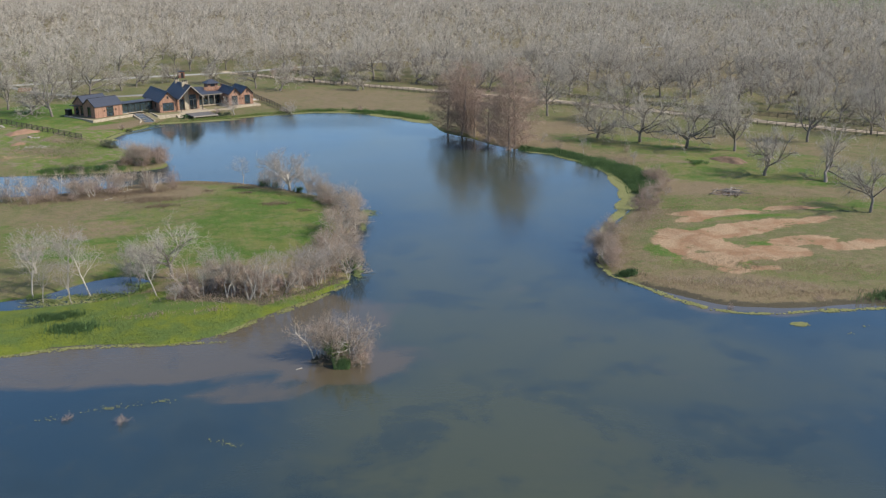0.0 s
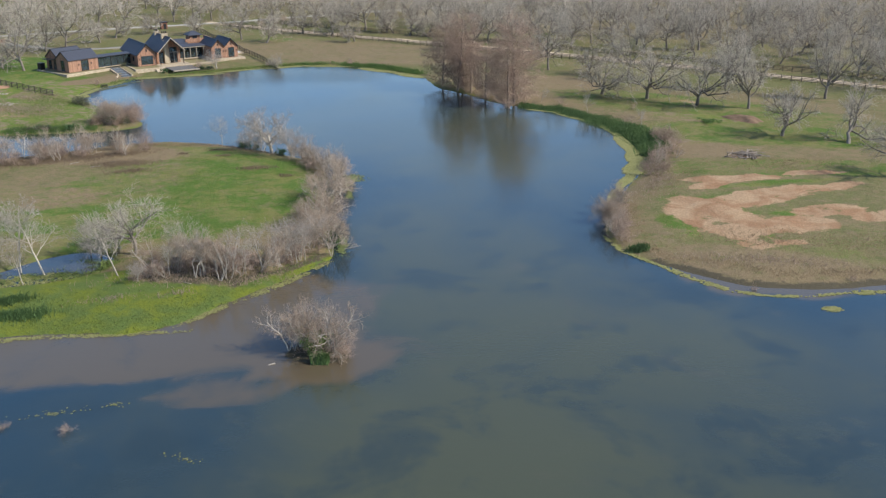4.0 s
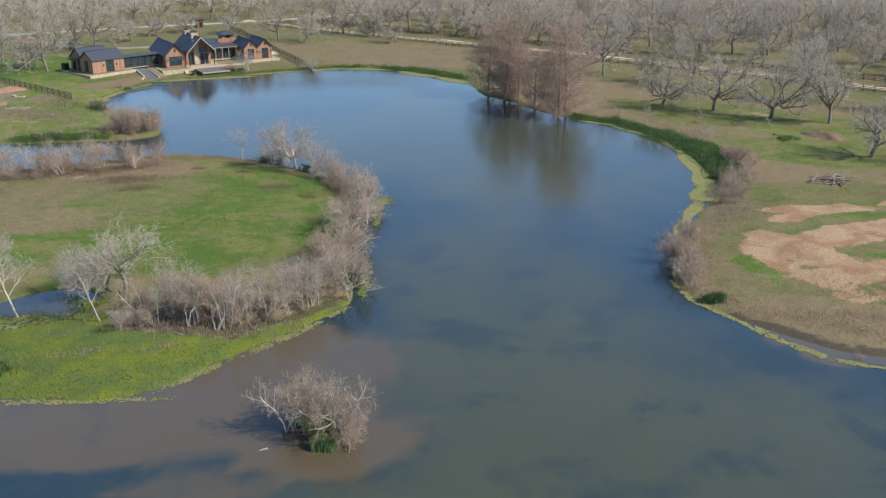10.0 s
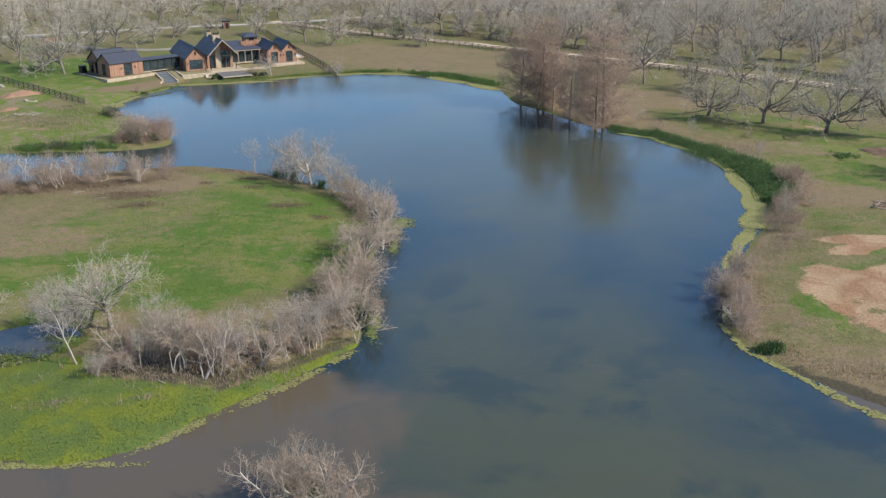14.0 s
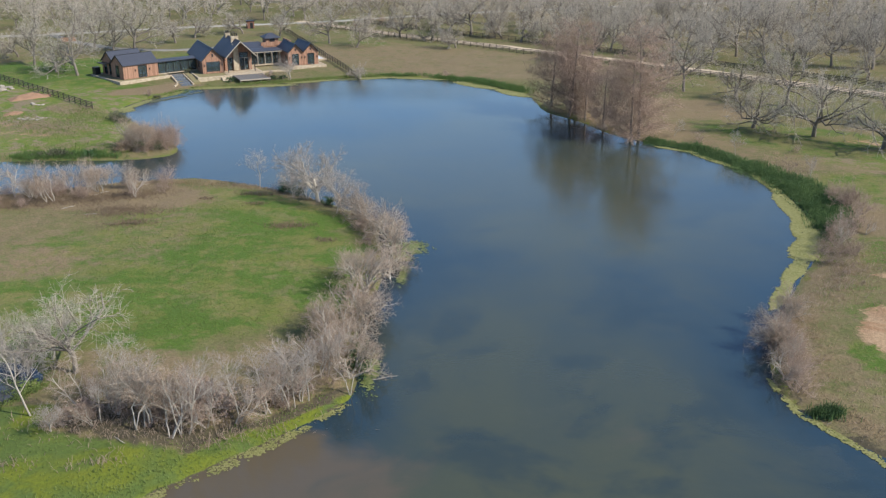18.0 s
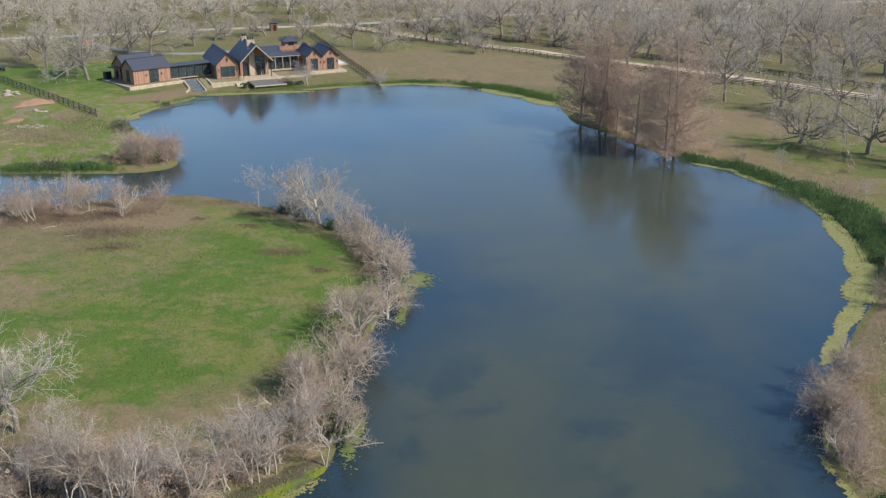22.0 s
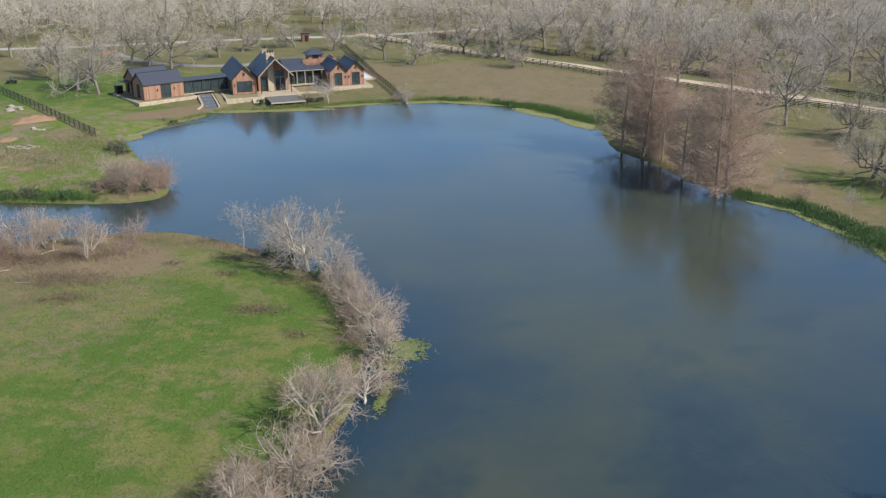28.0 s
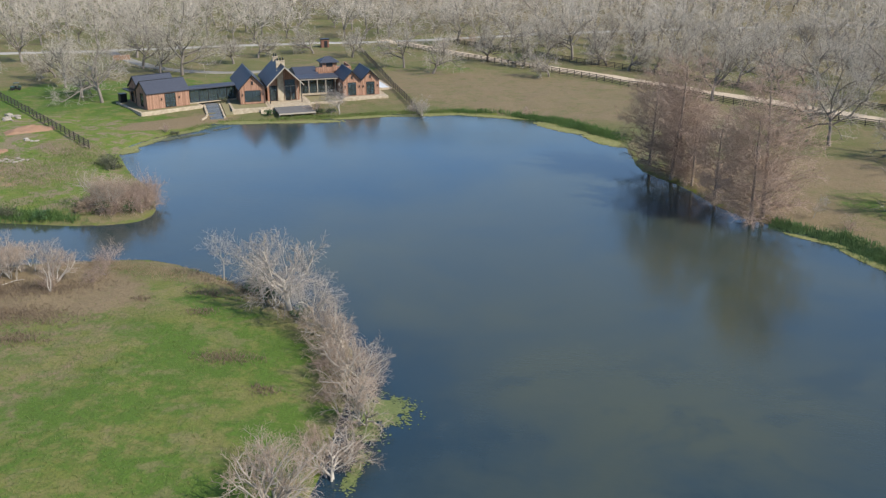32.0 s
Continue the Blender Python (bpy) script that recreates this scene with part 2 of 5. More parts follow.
worn = gm.math("ADD", gm.noise(0.2, 5.0, 0.65, warp=0.7), gm.math("MULTIPLY", gm.math("SUBTRACT", small, 0.5), 0.6))
turf = gm.mix(gm.math("MULTIPLY", gm.step(worn, 0.53, 0.68), 0.6), turf, (0.185, 0.155, 0.075))
weedy = gm.mix(gm.step(clump, 0.36, 0.64), (0.150, 0.165, 0.040), (0.090, 0.148, 0.018))
weedy = gm.mix(gm.step(gm.noise(0.34, 6.0, 0.7, warp=0.6), 0.47, 0.60), weedy, (0.212, 0.165, 0.105))
turf = gm.mix(gm.step(gm.math("ADD", wild, gm.math("MULTIPLY", gm.math("SUBTRACT", fine, 0.5), 1.2)), 0.3, 0.8), turf, weedy)
turf = gm.mix(gm.step(gm.math("ADD", dry, gm.math("MULTIPLY", gm.math("SUBTRACT", fine, 0.5), 1.6)), 0.25, 0.9), turf, (0.200, 0.147, 0.087))
turf = gm.mix(gm.step(gm.math("ADD", marsh, gm.math("MULTIPLY", gm.math("SUBTRACT", fine, 0.5), 1.2)), 0.35, 0.7), turf, gm.mix(gm.step(patch, 0.38, 0.6), gm.mix(fine, (0.058, 0.104, 0.022), (0.112, 0.142, 0.036)), gm.mix(fine, (0.092, 0.130, 0.013), (0.164, 0.176, 0.022))))
turf = gm.mix(gm.step(gm.math("ADD", mud, gm.math("MULTIPLY", gm.math("SUBTRACT", fine, 0.5), 1.4)), 0.4, 0.7), turf, (0.075, 0.062, 0.042))
earth = gm.mix(gm.step(patch, 0.36, 0.62), (0.285, 0.160, 0.090), (0.372, 0.252, 0.154))
turf = gm.mix(gm.math("MULTIPLY", gm.step(bare, 0.02, 0.2), gm.step(gm.math("ADD", bare, gm.math("MULTIPLY", gm.math("SUBTRACT", gm.noise(0.25, 8.0, 0.74, warp=0.4), 0.5), 3.7)), 0.42, 0.70)), turf, earth)
turf = gm.mix(gm.step(grain, 0.3, 0.75), gm.mix(0.35, turf, (0.035, 0.035, 0.014)), turf)
gm.colour(turf).bump(gm.math("ADD", fine, gm.math("MULTIPLY", grain, 0.6)), 0.7, 0.25)

xs = spread(np.arange(-112, 136, 1.0), 4500, 1.4)
ys = np.concatenate([-(np.cumsum(1.25 ** np.arange(34)) * 2.0)[::-1] + 80, spread(np.arange(80, 301, 1.0), 4500, 1.3)])
ys = np.unique(ys[(ys >= 80) | (ys < 79)])
ys = ys[ys > -4600]
ys = np.concatenate([ys[ys <= -4400][-1:], ys[ys > -4400]])
gx, gy = (a.ravel() for a in np.meshgrid(xs, ys))
g_dry = dry_by(np.stack([gx, gy], 1))
g_verts, g_quads = sheet(xs, ys, lambda x, y: land_height(x, y, g_dry))
ground_me = quads_mesh("ground", g_verts, g_quads, gm.m, True)
isl_in = inside_by(np.stack([gx, gy], 1), ISLAND)
on_isl = isl_in > 0
meadow = np.maximum.reduce([blob(gx, gy, -17, 157, 13, 18, 0), blob(gx, gy, -28, 148, 17, 16, 0) * 0.92, blob(gx, gy, -27, 170, 10, 12, 0) * 0.8, blob(gx, gy, -40, 139.5, 9, 4, 0) * 0.85, blob(gx, gy, -40, 157, 3.5, 2.2, 0) * 0.7, blob(gx, gy, -50, 148, 12, 10, 0) * 0.4])
near_pecans = np.maximum.reduce([blob(gx, gy, 74, 206, 30, 9, -38) * 0.6, blob(gx, gy, 66, 148.2, 10, 1.0, 5) * 0.9, blob(gx, gy, 44.6, 130.5, 1.6, 4.5, 12) * 0.9, blob(gx, gy, 61, 133.2, 2.4, 0.8, 0) * 0.9, blob(gx, gy, 55.4, 126.8, 0.9, 3.6, -18) * 0.9, blob(gx, gy, 71.4, 190.5, 3.0, 1.6, 0) * 0.95, blob(gx, gy, 78, 180, 26, 8, -20) * 0.7, blob(gx, gy, 55, 140, 9, 14, 0) * 0.3,
                                 blob(gx, gy, 66, 158, 26, 5, -10) * 0.5, blob(gx, gy, -92, 280, 24, 14, 20) * 1.45, blob(gx, gy, -82, 264, 12, 6, 20) * 1.2, blob(gx, gy, -66, 300, 30, 8, 25) * 0.6,
                                 blob(gx, gy, -34, 322, 18, 9, 0) * 0.5, blob(gx, gy, -80, 240, 30, 22, 0) * 0.75, blob(gx, gy, -60, 208, 12, 7, 0) * 0.5])
near_pecans = np.maximum(near_pecans, np.where((gx > 150) & (gy > 880 - 0.8 * (gx - 250)), 0.9, 0))
add_attr(ground_me, "lush", np.where(on_isl, meadow, near_pecans))
add_attr(ground_me, "wild", np.maximum.reduce([blob(gx, gy, -86, 238, 24, 20, 0), blob(gx, gy, -64, 214, 12, 12, 0) * 0.8, blob(gx, gy, 60, 176, 6, 3, -20) * 0.8, blob(gx, gy, 70, 196, 9, 4, -30) * 0.7, blob(gx, gy, 58, 121, 22, 7, -8) * 0.45]))
bare_to = np.maximum.reduce([blob(gx, gy, 51, 133, 4.6, 8.8, 14, 0.35), blob(gx, gy, 60, 141.2, 9, 3.0, 20, 0.35), blob(gx, gy, 71.5, 144.8, 7, 1.5, 15, 0.5), blob(gx, gy, 60.5, 151.6, 7.2, 1.7, -3, 0.4), blob(gx, gy, 55.5, 148.4, 3.2, 1.5, 20, 0.4),
                             blob(gx, gy, 51.6, 121.4, 2.0, 1.3, 0, 0.4), blob(gx, gy, 56.3, 121.5, 1.9, 1.0, 0, 0.4), blob(gx, gy, 67.8, 134, 4.6, 2.2, 0, 0.4), blob(gx, gy, 60.8, 128.4, 5.0, 3.0, 8, 0.4), blob(gx, gy, 75, 131, 5.0, 1.8, 10, 0.4),
                             blob(gx, gy, 74.5, 153, 4.5, 1.0, 0, 0.5), blob(gx, gy, 73.5, 212, 3.0, 1.0, -30, 0.5) * 0.7, blob(gx, gy, -80, 217, 12, 6, 0, 0.8) * 0.3])
add_attr(ground_me, "bare", bare_to)
front = np.interp(gx, (-60, -27, -21, -17.5, -13.9, -10.6, -8.3, -3.9, 0), (120, 119.2, 117.9, 117.2, 116.8, 117.4, 118.4, 122.9, 126))
front = np.where(gx < -25, 123.0, front)
wet = on_isl & (gy < front)
marsh_to = np.where(wet & (gx < -13), np.clip((front - gy) / 2.4 - 0.1, 0, 1), 0)
marsh_to = np.maximum(marsh_to, np.where(wet, np.clip((3.0 - isl_in) / 1.2, 0, 1), 0))
marsh_to = np.maximum(marsh_to, np.where((g_dry > -0.5) & (g_dry < 1.2) & (gy < 300) & ((gy > 101) | (np.abs(gx) > 9)), 0.5, 0))
add_attr(ground_me, "marsh", marsh_to)
dry_to = np.maximum.reduce([blob(gx, gy, 0, 298, 42, 18, -28) * 0.68, blob(gx, gy, 72, 190, 34, 34, 0) * 0.58, blob(gx, gy, 61, 170, 7, 13, 10) * 0.85, blob(gx, gy, 44, 232, 13, 16, -40) * 0.85, blob(gx, gy, 62, 150, 30, 30, 0) * 0.42, blob(gx, gy, 50, 116, 12, 4, -25) * 0.8, blob(gx, gy, -70, 218, 9, 6, 0) * 0.5, blob(gx, gy, -43, 152, 6, 5, 0) * 0.75, blob(gx, gy, -35, 159, 6, 3, 0) * 0.45, np.where(gy < 870 - 0.8 * (gx - 250), 0.62 * np.clip((gy + 0.8 * gx - 340) / 70, 0, 1), 0), np.where((gx > 30) & (gy < 262), np.clip((11 - g_dry) / 9, 0, 1) * 0.75, 0),
                            blob(gx, gy, -42, 165, 16, 16, 0) * 0.47, blob(gx, gy, -47, 179.5, 17, 7, -8) * 0.95, blob(gx, gy, -62, 259, 10, 4, 46) * 1.05, blob(gx, gy, -78, 219, 13, 9, 0) * 0.45, blob(gx, gy, -70, 235, 8, 4, -30) * 0.6,
                            np.where(on_isl & (gy > 160), np.clip((6 - isl_in) / 5, 0, 1) * 0.7, 0), np.where(on_isl & (gy < 132) & (gx > -30), 0.6, 0)])
add_attr(ground_me, "dry", dry_to * (1 - 0.85 * np.where(on_isl | (gx < 30), 0, near_pecans)))
add_attr(ground_me, "mud", np.where(on_isl & (gx > -25) & (np.abs(gy - front + 0.6) < 2.2), 0.8 - 0.6 * marsh_to, np.where(on_isl & (gx > -25) & (gy > front) & (gy < front + 5), 0.12, 0)) + np.where((g_dry < 0) | (gy < 101) & (np.abs(gx) < 9), 1, np.where((gx > 37) & (gx < 68) & (gy < 120), np.clip((2.6 - g_dry) / 2.2, 0, 0.9), 0)))
tagged(new("ground", ground_me), "mown winter pasture of patchy green and straw grass", "ground", kind="structure")

wm = Mat("pond_water", 0.10, spec=1.0)
wm.p.inputs["IOR"].default_value = 1.333
cloudy, weeds = wm.noise(0.035, 5.0, 0.58, warp=0.5), wm.noise(0.10, 4.0, 0.6, warp=0.3)
# Murk share of the tint; it also carries painted shore shade and sky blue.
murk = wm.step(wm.math("ADD", wm.attr("murk_and_shade"), wm.math("MULTIPLY", wm.math("SUBTRACT", cloudy, 0.5), 1.3)), 0.1, 1.0)
water_tint = wm.mix(murk, (0.0115, 0.028, 0.040), (0.051, 0.055, 0.029))
water_tint = wm.mix(wm.math("MULTIPLY", wm.step(weeds, 0.49, 0.66), wm.math("MULTIPLY", wm.attr("beds"), 0.75)), water_tint, (0.014, 0.026, 0.030))
water_tint = wm.mix(wm.math("MULTIPLY", wm.step(wm.noise(0.16, 4.0, 0.6), 0.58, 0.7), wm.math("MULTIPLY", wm.attr("beds"), 0.22)), water_tint, (0.066, 0.066, 0.040))
silt = wm.step(wm.math("ADD", wm.attr("shoal"), wm.math("MULTIPLY", wm.math("SUBTRACT", wm.noise(0.12, 4.0, 0.6, warp=0.7), 0.5), 1.0)), 0.35, 0.85)
water_tint = wm.mix(silt, water_tint, (0.078, 0.061, 0.038))
wm.colour(water_tint)
breeze = wm.step(wm.noise(0.03, 4.0, 0.6, stretch=(0.5, 1.6, 1), warp=0.4), 0.35, 0.65)
wm.link(wm.math("ADD", wm.math("ADD", wm.math("MULTIPLY", breeze, 0.08), 0.06), wm.math("MULTIPLY", wm.attr("wind"), 0.09)), wm.p.inputs["Roughness"])
wm.bump(wm.math("ADD", wm.noise(0.8, 3.0, 0.6, stretch=(1.0, 2.2, 1)), wm.math("MULTIPLY", wm.noise(2.6, 2.0), 0.35)), 0.09, 0.12)
wxs, wys = np.arange(-150, 141, 2.0), np.arange(-60, 281, 2.0)
w_verts, w_quads = sheet(wxs, wys, lambda x, y: 0 * x)
water_me = quads_mesh("water", w_verts, w_quads, wm.m, True)
wx, wy = w_verts[:, 0], w_verts[:, 1]
shoal = np.maximum.reduce([blob(wx, wy, -24, 99, 24, 5, 3, 0.6) * 0.8, blob(wx, wy, -5, 108, 6, 9, -40, 0.6) * 0.75, blob(wx, wy, -2.6, 96, 6, 4, 0, 0.5),
                           blob(wx, wy, -12, 90, 6, 2, 0, 0.6) * 0.7, blob(wx, wy, -27, 102.5, 17, 3, 0, 0.5) * 0.85, blob(wx, wy, -15, 107, 7, 3.4, 42, 0.5) * 0.9, blob(wx, wy, -8, 113.5, 6, 3.2, 48, 0.5) * 0.9, blob(wx, wy, -36, 123.5, 9, 5, 25, 0.5) * 0.55, blob(wx, wy, 43, 112, 2.5, 5, 25, 0.5), blob(wx, wy, 50, 108.4, 6, 2.0, -10, 0.5), blob(wx, wy, 60, 108, 6, 1.6, 0, 0.5), blob(wx, wy, 18, 90, 16, 36, 12, 0.9) * 0.30])
add_attr(water_me, "shoal", shoal)
mid = np.exp(-((wx - 14 + 5 * waves(wx, wy, 55, 41)) / 34) ** 2)
off_shore = np.maximum(-dry_by(np.stack([wx, wy], 1)), 0)
# Shade and tree reflections along the shores, painted by lowering the murk.
shore_shade = 1 - 0.65 * np.exp(-off_shore / 5) * np.clip((195 - wy) / 30, 0, 1)
# Murk drops past y 180: the bluer tint stands in for reflected sky.
add_attr(water_me, "murk_and_shade", shore_shade * np.maximum.reduce([0.95 * mid * np.clip((255 - wy) / 150, 0, 1), (0.72 - 0.16 * np.clip((wy - 180) / 40, 0, 1)) * np.clip((wy - 120) / 45, 0, 1), 0.6 * blob(wx, wy, 67, 92, 14, 12, -20, 0.8), 0.7 * np.clip((58 - wy) / 60, 0, 1)]))
add_attr(water_me, "wind", np.clip((wy - 238) / 18, 0, 1) * np.clip((12 - wx) / 14, 0, 1))
add_attr(water_me, "beds", np.clip((205 - wy) / 60, 0, 1) * np.maximum(0.75, np.clip((wx - 24) / 12, 0, 1)))
tagged(new("water", water_me), "calm murky pond water reflecting the blue sky", "pond water", kind="structure")

rm = Mat("gravel", 0.95, spec=0.2)
track = rm.mix(rm.noise(0.8, 4.0), (0.37, 0.285, 0.20), (0.48, 0.39, 0.285))
rm.colour(rm.mix(rm.step(rm.noise(7, 3.0), 0.55, 0.7), track, (0.30, 0.24, 0.18))).bump(rm.noise(9, 3.0), 0.5, 0.05)
gr = Mat("grey_gravel", 0.95, spec=0.2)
gr.colour(gr.mix(gr.noise(0.6, 4.0), (0.23, 0.215, 0.19), (0.33, 0.31, 0.28))).bump(gr.noise(9, 3.0), 0.5, 0.05)


yd = Mat("dull_gravel", 0.95, spec=0.2)
yd.colour(yd.mix(yd.noise(0.5, 5.0, 0.65), (0.14, 0.13, 0.105), (0.25, 0.235, 0.21))).bump(yd.noise(9, 3.0), 0.5, 0.05)


def ribbon(name, points, width, material, label, lift=0.10):
    """A road that follows the ground along plan points."""
    p = np.array(points, float)
    n = max(2, int(np.hypot(*np.diff(p, axis=0).T).sum() / 4))
    seg = np.r_[0, np.cumsum(np.hypot(*np.diff(p, axis=0).T))]
    s = np.linspace(0, seg[-1], n)
    mid = np.stack([np.interp(s, seg, p[:, 0]), np.interp(s, seg, p[:, 1])], 1)
    for _ in range(6):
        mid[1:-1] = (mid[:-2] + 2 * mid[1:-1] + mid[2:]) / 4
    d = np.gradient(mid, axis=0)
    nrm = np.stack([-d[:, 1], d[:, 0]], 1) / np.hypot(*d.T)[:, None]
    wob = 1 + 0.10 * waves(mid[:, 0], mid[:, 1], 17, 8)
    across = np.array([-0.55, -0.5, -0.25, 0, 0.25, 0.5, 0.55])
    drop = np.array([-0.25, 0, 0.02, 0.05, 0.02, 0, -0.25])
    pts = mid[:, None] + nrm[:, None] * (across * width)[None, :, None] * wob[:, None, None]
    flat = pts.reshape(-1, 2)
    z = land_height(flat[:, 0], flat[:, 1], dry_by(flat)).reshape(n, 7).mean(1, keepdims=True) + lift + drop
    v = np.concatenate([flat, z.reshape(-1, 1)], 1)
    i = (np.arange(n - 1)[:, None] * 7 + np.arange(6)[None]).ravel()
    me = quads_mesh(name, v, np.stack([i + 1, i, i + 7, i + 8], 1), material, True)
    return tagged(new(name, me), label, "road", kind="structure")


ribbon("road", [(-52, 378), (-40, 368), (-26.7, 354.5), (-9.5, 340), (5.5, 328.6), (19, 318), (31, 308), (42, 299.6), (61, 283), (76, 269), (101, 246), (129, 219), (175, 178)],
       4.0, rm.m, "pale tan gravel drive between plank fences")
ribbon("road_orchard", [(-330, 270), (-200, 318), (-150, 334), (-121, 344), (-94, 358), (-63, 370.5), (-48, 374), (-27, 387), (1.5, 403), (37, 418), (94, 438), (200, 478), (420, 560)],
       3.4, gr.m, "grey gravel lane through the orchard")
ribbon("road_yard", [(-122, 343), (-108, 328), (-96, 317), (-84, 311), (-72, 312), (-60, 320)], 3.0, yd.m, "dull grey gravel drive behind the house")

# ---------------------------------------------------------------- bare trees


def unit(v):
    return v / max(np.linalg.norm(v), 1e-6)


def grow(rng, length, radius, levels, lean=0.0, droop=0.0, thin=0.012, stems=1, fan=25.0, crook=0.14, slim=0.62, taper=0.35, rise=0.10, tip=0.62, nodes=3, bends=(2, 1), belly=0.0, fade=0.62):
    """Branches of a bare tree by level: rows of x0 y0 z0 x1 y1 z1 r0 r1.
    levels: for each order of branching the count, the length ratio, the angle and where along the parent it starts."""
    out = [[] for _ in range(len(levels) + 1)]

    def shoot(p, d, size, r, order):
        pieces = nodes if order == 0 else (1 if order >= len(levels) else bends[min(order, len(bends)) - 1])
        spine, r_end = [p], max(thin * 0.6, r * (0.5 if order else tip))
        for k in range(pieces):
            d = unit(d + rng.normal(0, crook, 3) + np.array([0, 0, rise - droop * order]))
            spine.append(spine[-1] + d * size / pieces)
            out[order].append((*spine[-2], *spine[-1], r + (r_end - r) * k / pieces, r + (r_end - r) * (k + 1) / pieces))
        if order >= len(levels):
            return
        count, ratio, angle, start = levels[order]
        turn = rng.uniform(0, 6.283)
        for j in range(count):
            f = min(0.999, start + (1 - start) * (j + rng.uniform(0.2, 1.0)) / count)
            k = int(f * pieces)
            q = spine[k] + (spine[k + 1] - spine[k]) * (f * pieces - k)
            axis = unit(spine[k + 1] - spine[k])
            side = unit(np.cross(axis, (0.3, 0.5, 0.81)))
            turn += 2.4 + rng.normal(0, 0.4)
            around = side * math.cos(turn) + np.cross(axis, side) * math.sin(turn)
            a = radians(angle * rng.uniform(0.65, 1.3))
            shoot(q, unit(axis * math.cos(a) + around * math.sin(a)), size * ratio * rng.uniform(0.7, 1.2) * (1.12 - taper * f) * (min(1.0, 0.5 + 0.5 * f / belly) if belly and order == 0 else 1.0),
                  max(thin, (r + (r_end - r) * f) * (slim if order == 0 else fade)), order + 1)

    for s in range(stems):
        a, tilt = rng.uniform(0, 6.283), radians(fan * rng.uniform(0.3, 1.0)) if stems > 1 else radians(lean)
        at = np.array([math.cos(a), math.sin(a), 0]) * (0.03 if stems > 1 else 0)
        shoot(at - (0, 0, 0.25), np.array([math.cos(a) * math.sin(tilt), math.sin(a) * math.sin(tilt), math.cos(tilt)]), length * rng.uniform(0.75, 1.1), radius, 0)
    return out


def tree_meshes(name, orders, thick_orders, bark, twig):
    thick = [s for o in orders[:thick_orders] for s in o]
    fine_ = [s for o in orders[thick_orders:] for s in o]
    return [("trunk", quads_mesh("trunk", *tubes(thick, 6), bark, True)), ("crown", quads_mesh("crown", *tubes(fine_, 3), twig))]


def clump_meshes(rng, stems, bark, twig, length, radius, levels, fan, **shape):
    """Several stems from one root, each a part of its own, and one crown."""
    made, fine_ = [], []
    for k in range(stems):
        orders = grow(rng, length * rng.uniform(0.75, 1.1), radius, levels, lean=fan * rng.uniform(0.3, 1.0), **shape)
        made.append(("stem", quads_mesh("stem", *tubes(orders[0] + orders[1], 5), bark, True)))
        fine_ += [s for o in orders[2:] for s in o]
    return made + [("crown", quads_mesh("crown", *tubes(fine_, 3), twig))]


def bush_meshes(rng, bark, twig):
    """A low root stub and a crown of dense twigs."""
    orders = grow(rng, 2.0, 0.026, BUSH, stems=8, fan=60, thin=0.0078, crook=0.28, rise=0.12, droop=0.03, nodes=4, fade=0.55)
    stub = [(0, 0, -0.25, 0, 0, 0.12, 0.12, 0.08)]
    return [("root", quads_mesh("root", *tubes(stub, 7), bark, True)), ("crown", quads_mesh("crown", *tubes([s for o in orders for s in o], 3), twig))]


PECAN = [(8, 1.62, 54, 0.40), (6, 0.6, 50, 0.2), (6, 0.56, 48, 0.15), (5, 0.66, 48, 0.1)]
PALE = [(8, 1.6, 50, 0.35), (6, 0.6, 46, 0.2), (6, 0.56, 46, 0.15), (7, 0.66, 46, 0.1)]
POLE = [(9, 0.42, 52, 0.40), (6, 0.52, 48, 0.2), (5, 0.58, 46, 0.15)]
BUSH = [(6, 0.55, 44, 0.15), (5, 0.58, 44, 0.15), (2, 0.66, 44, 0.15)]
SLENDER = [(10, 0.52, 48, 0.36), (6, 0.5, 48, 0.2), (5, 0.56, 46, 0.15), (3, 0.6, 44, 0.1)]
CYPRESS = [(84, 0.44, 70, 0.04), (11, 0.46, 47, 0.15), (7, 0.6, 46, 0.1)]
SPREAD = [(5, 1.0, 48, 0.3), (5, 0.62, 46, 0.2), (5, 0.58, 44, 0.18), (4, 0.64, 44, 0.1)]

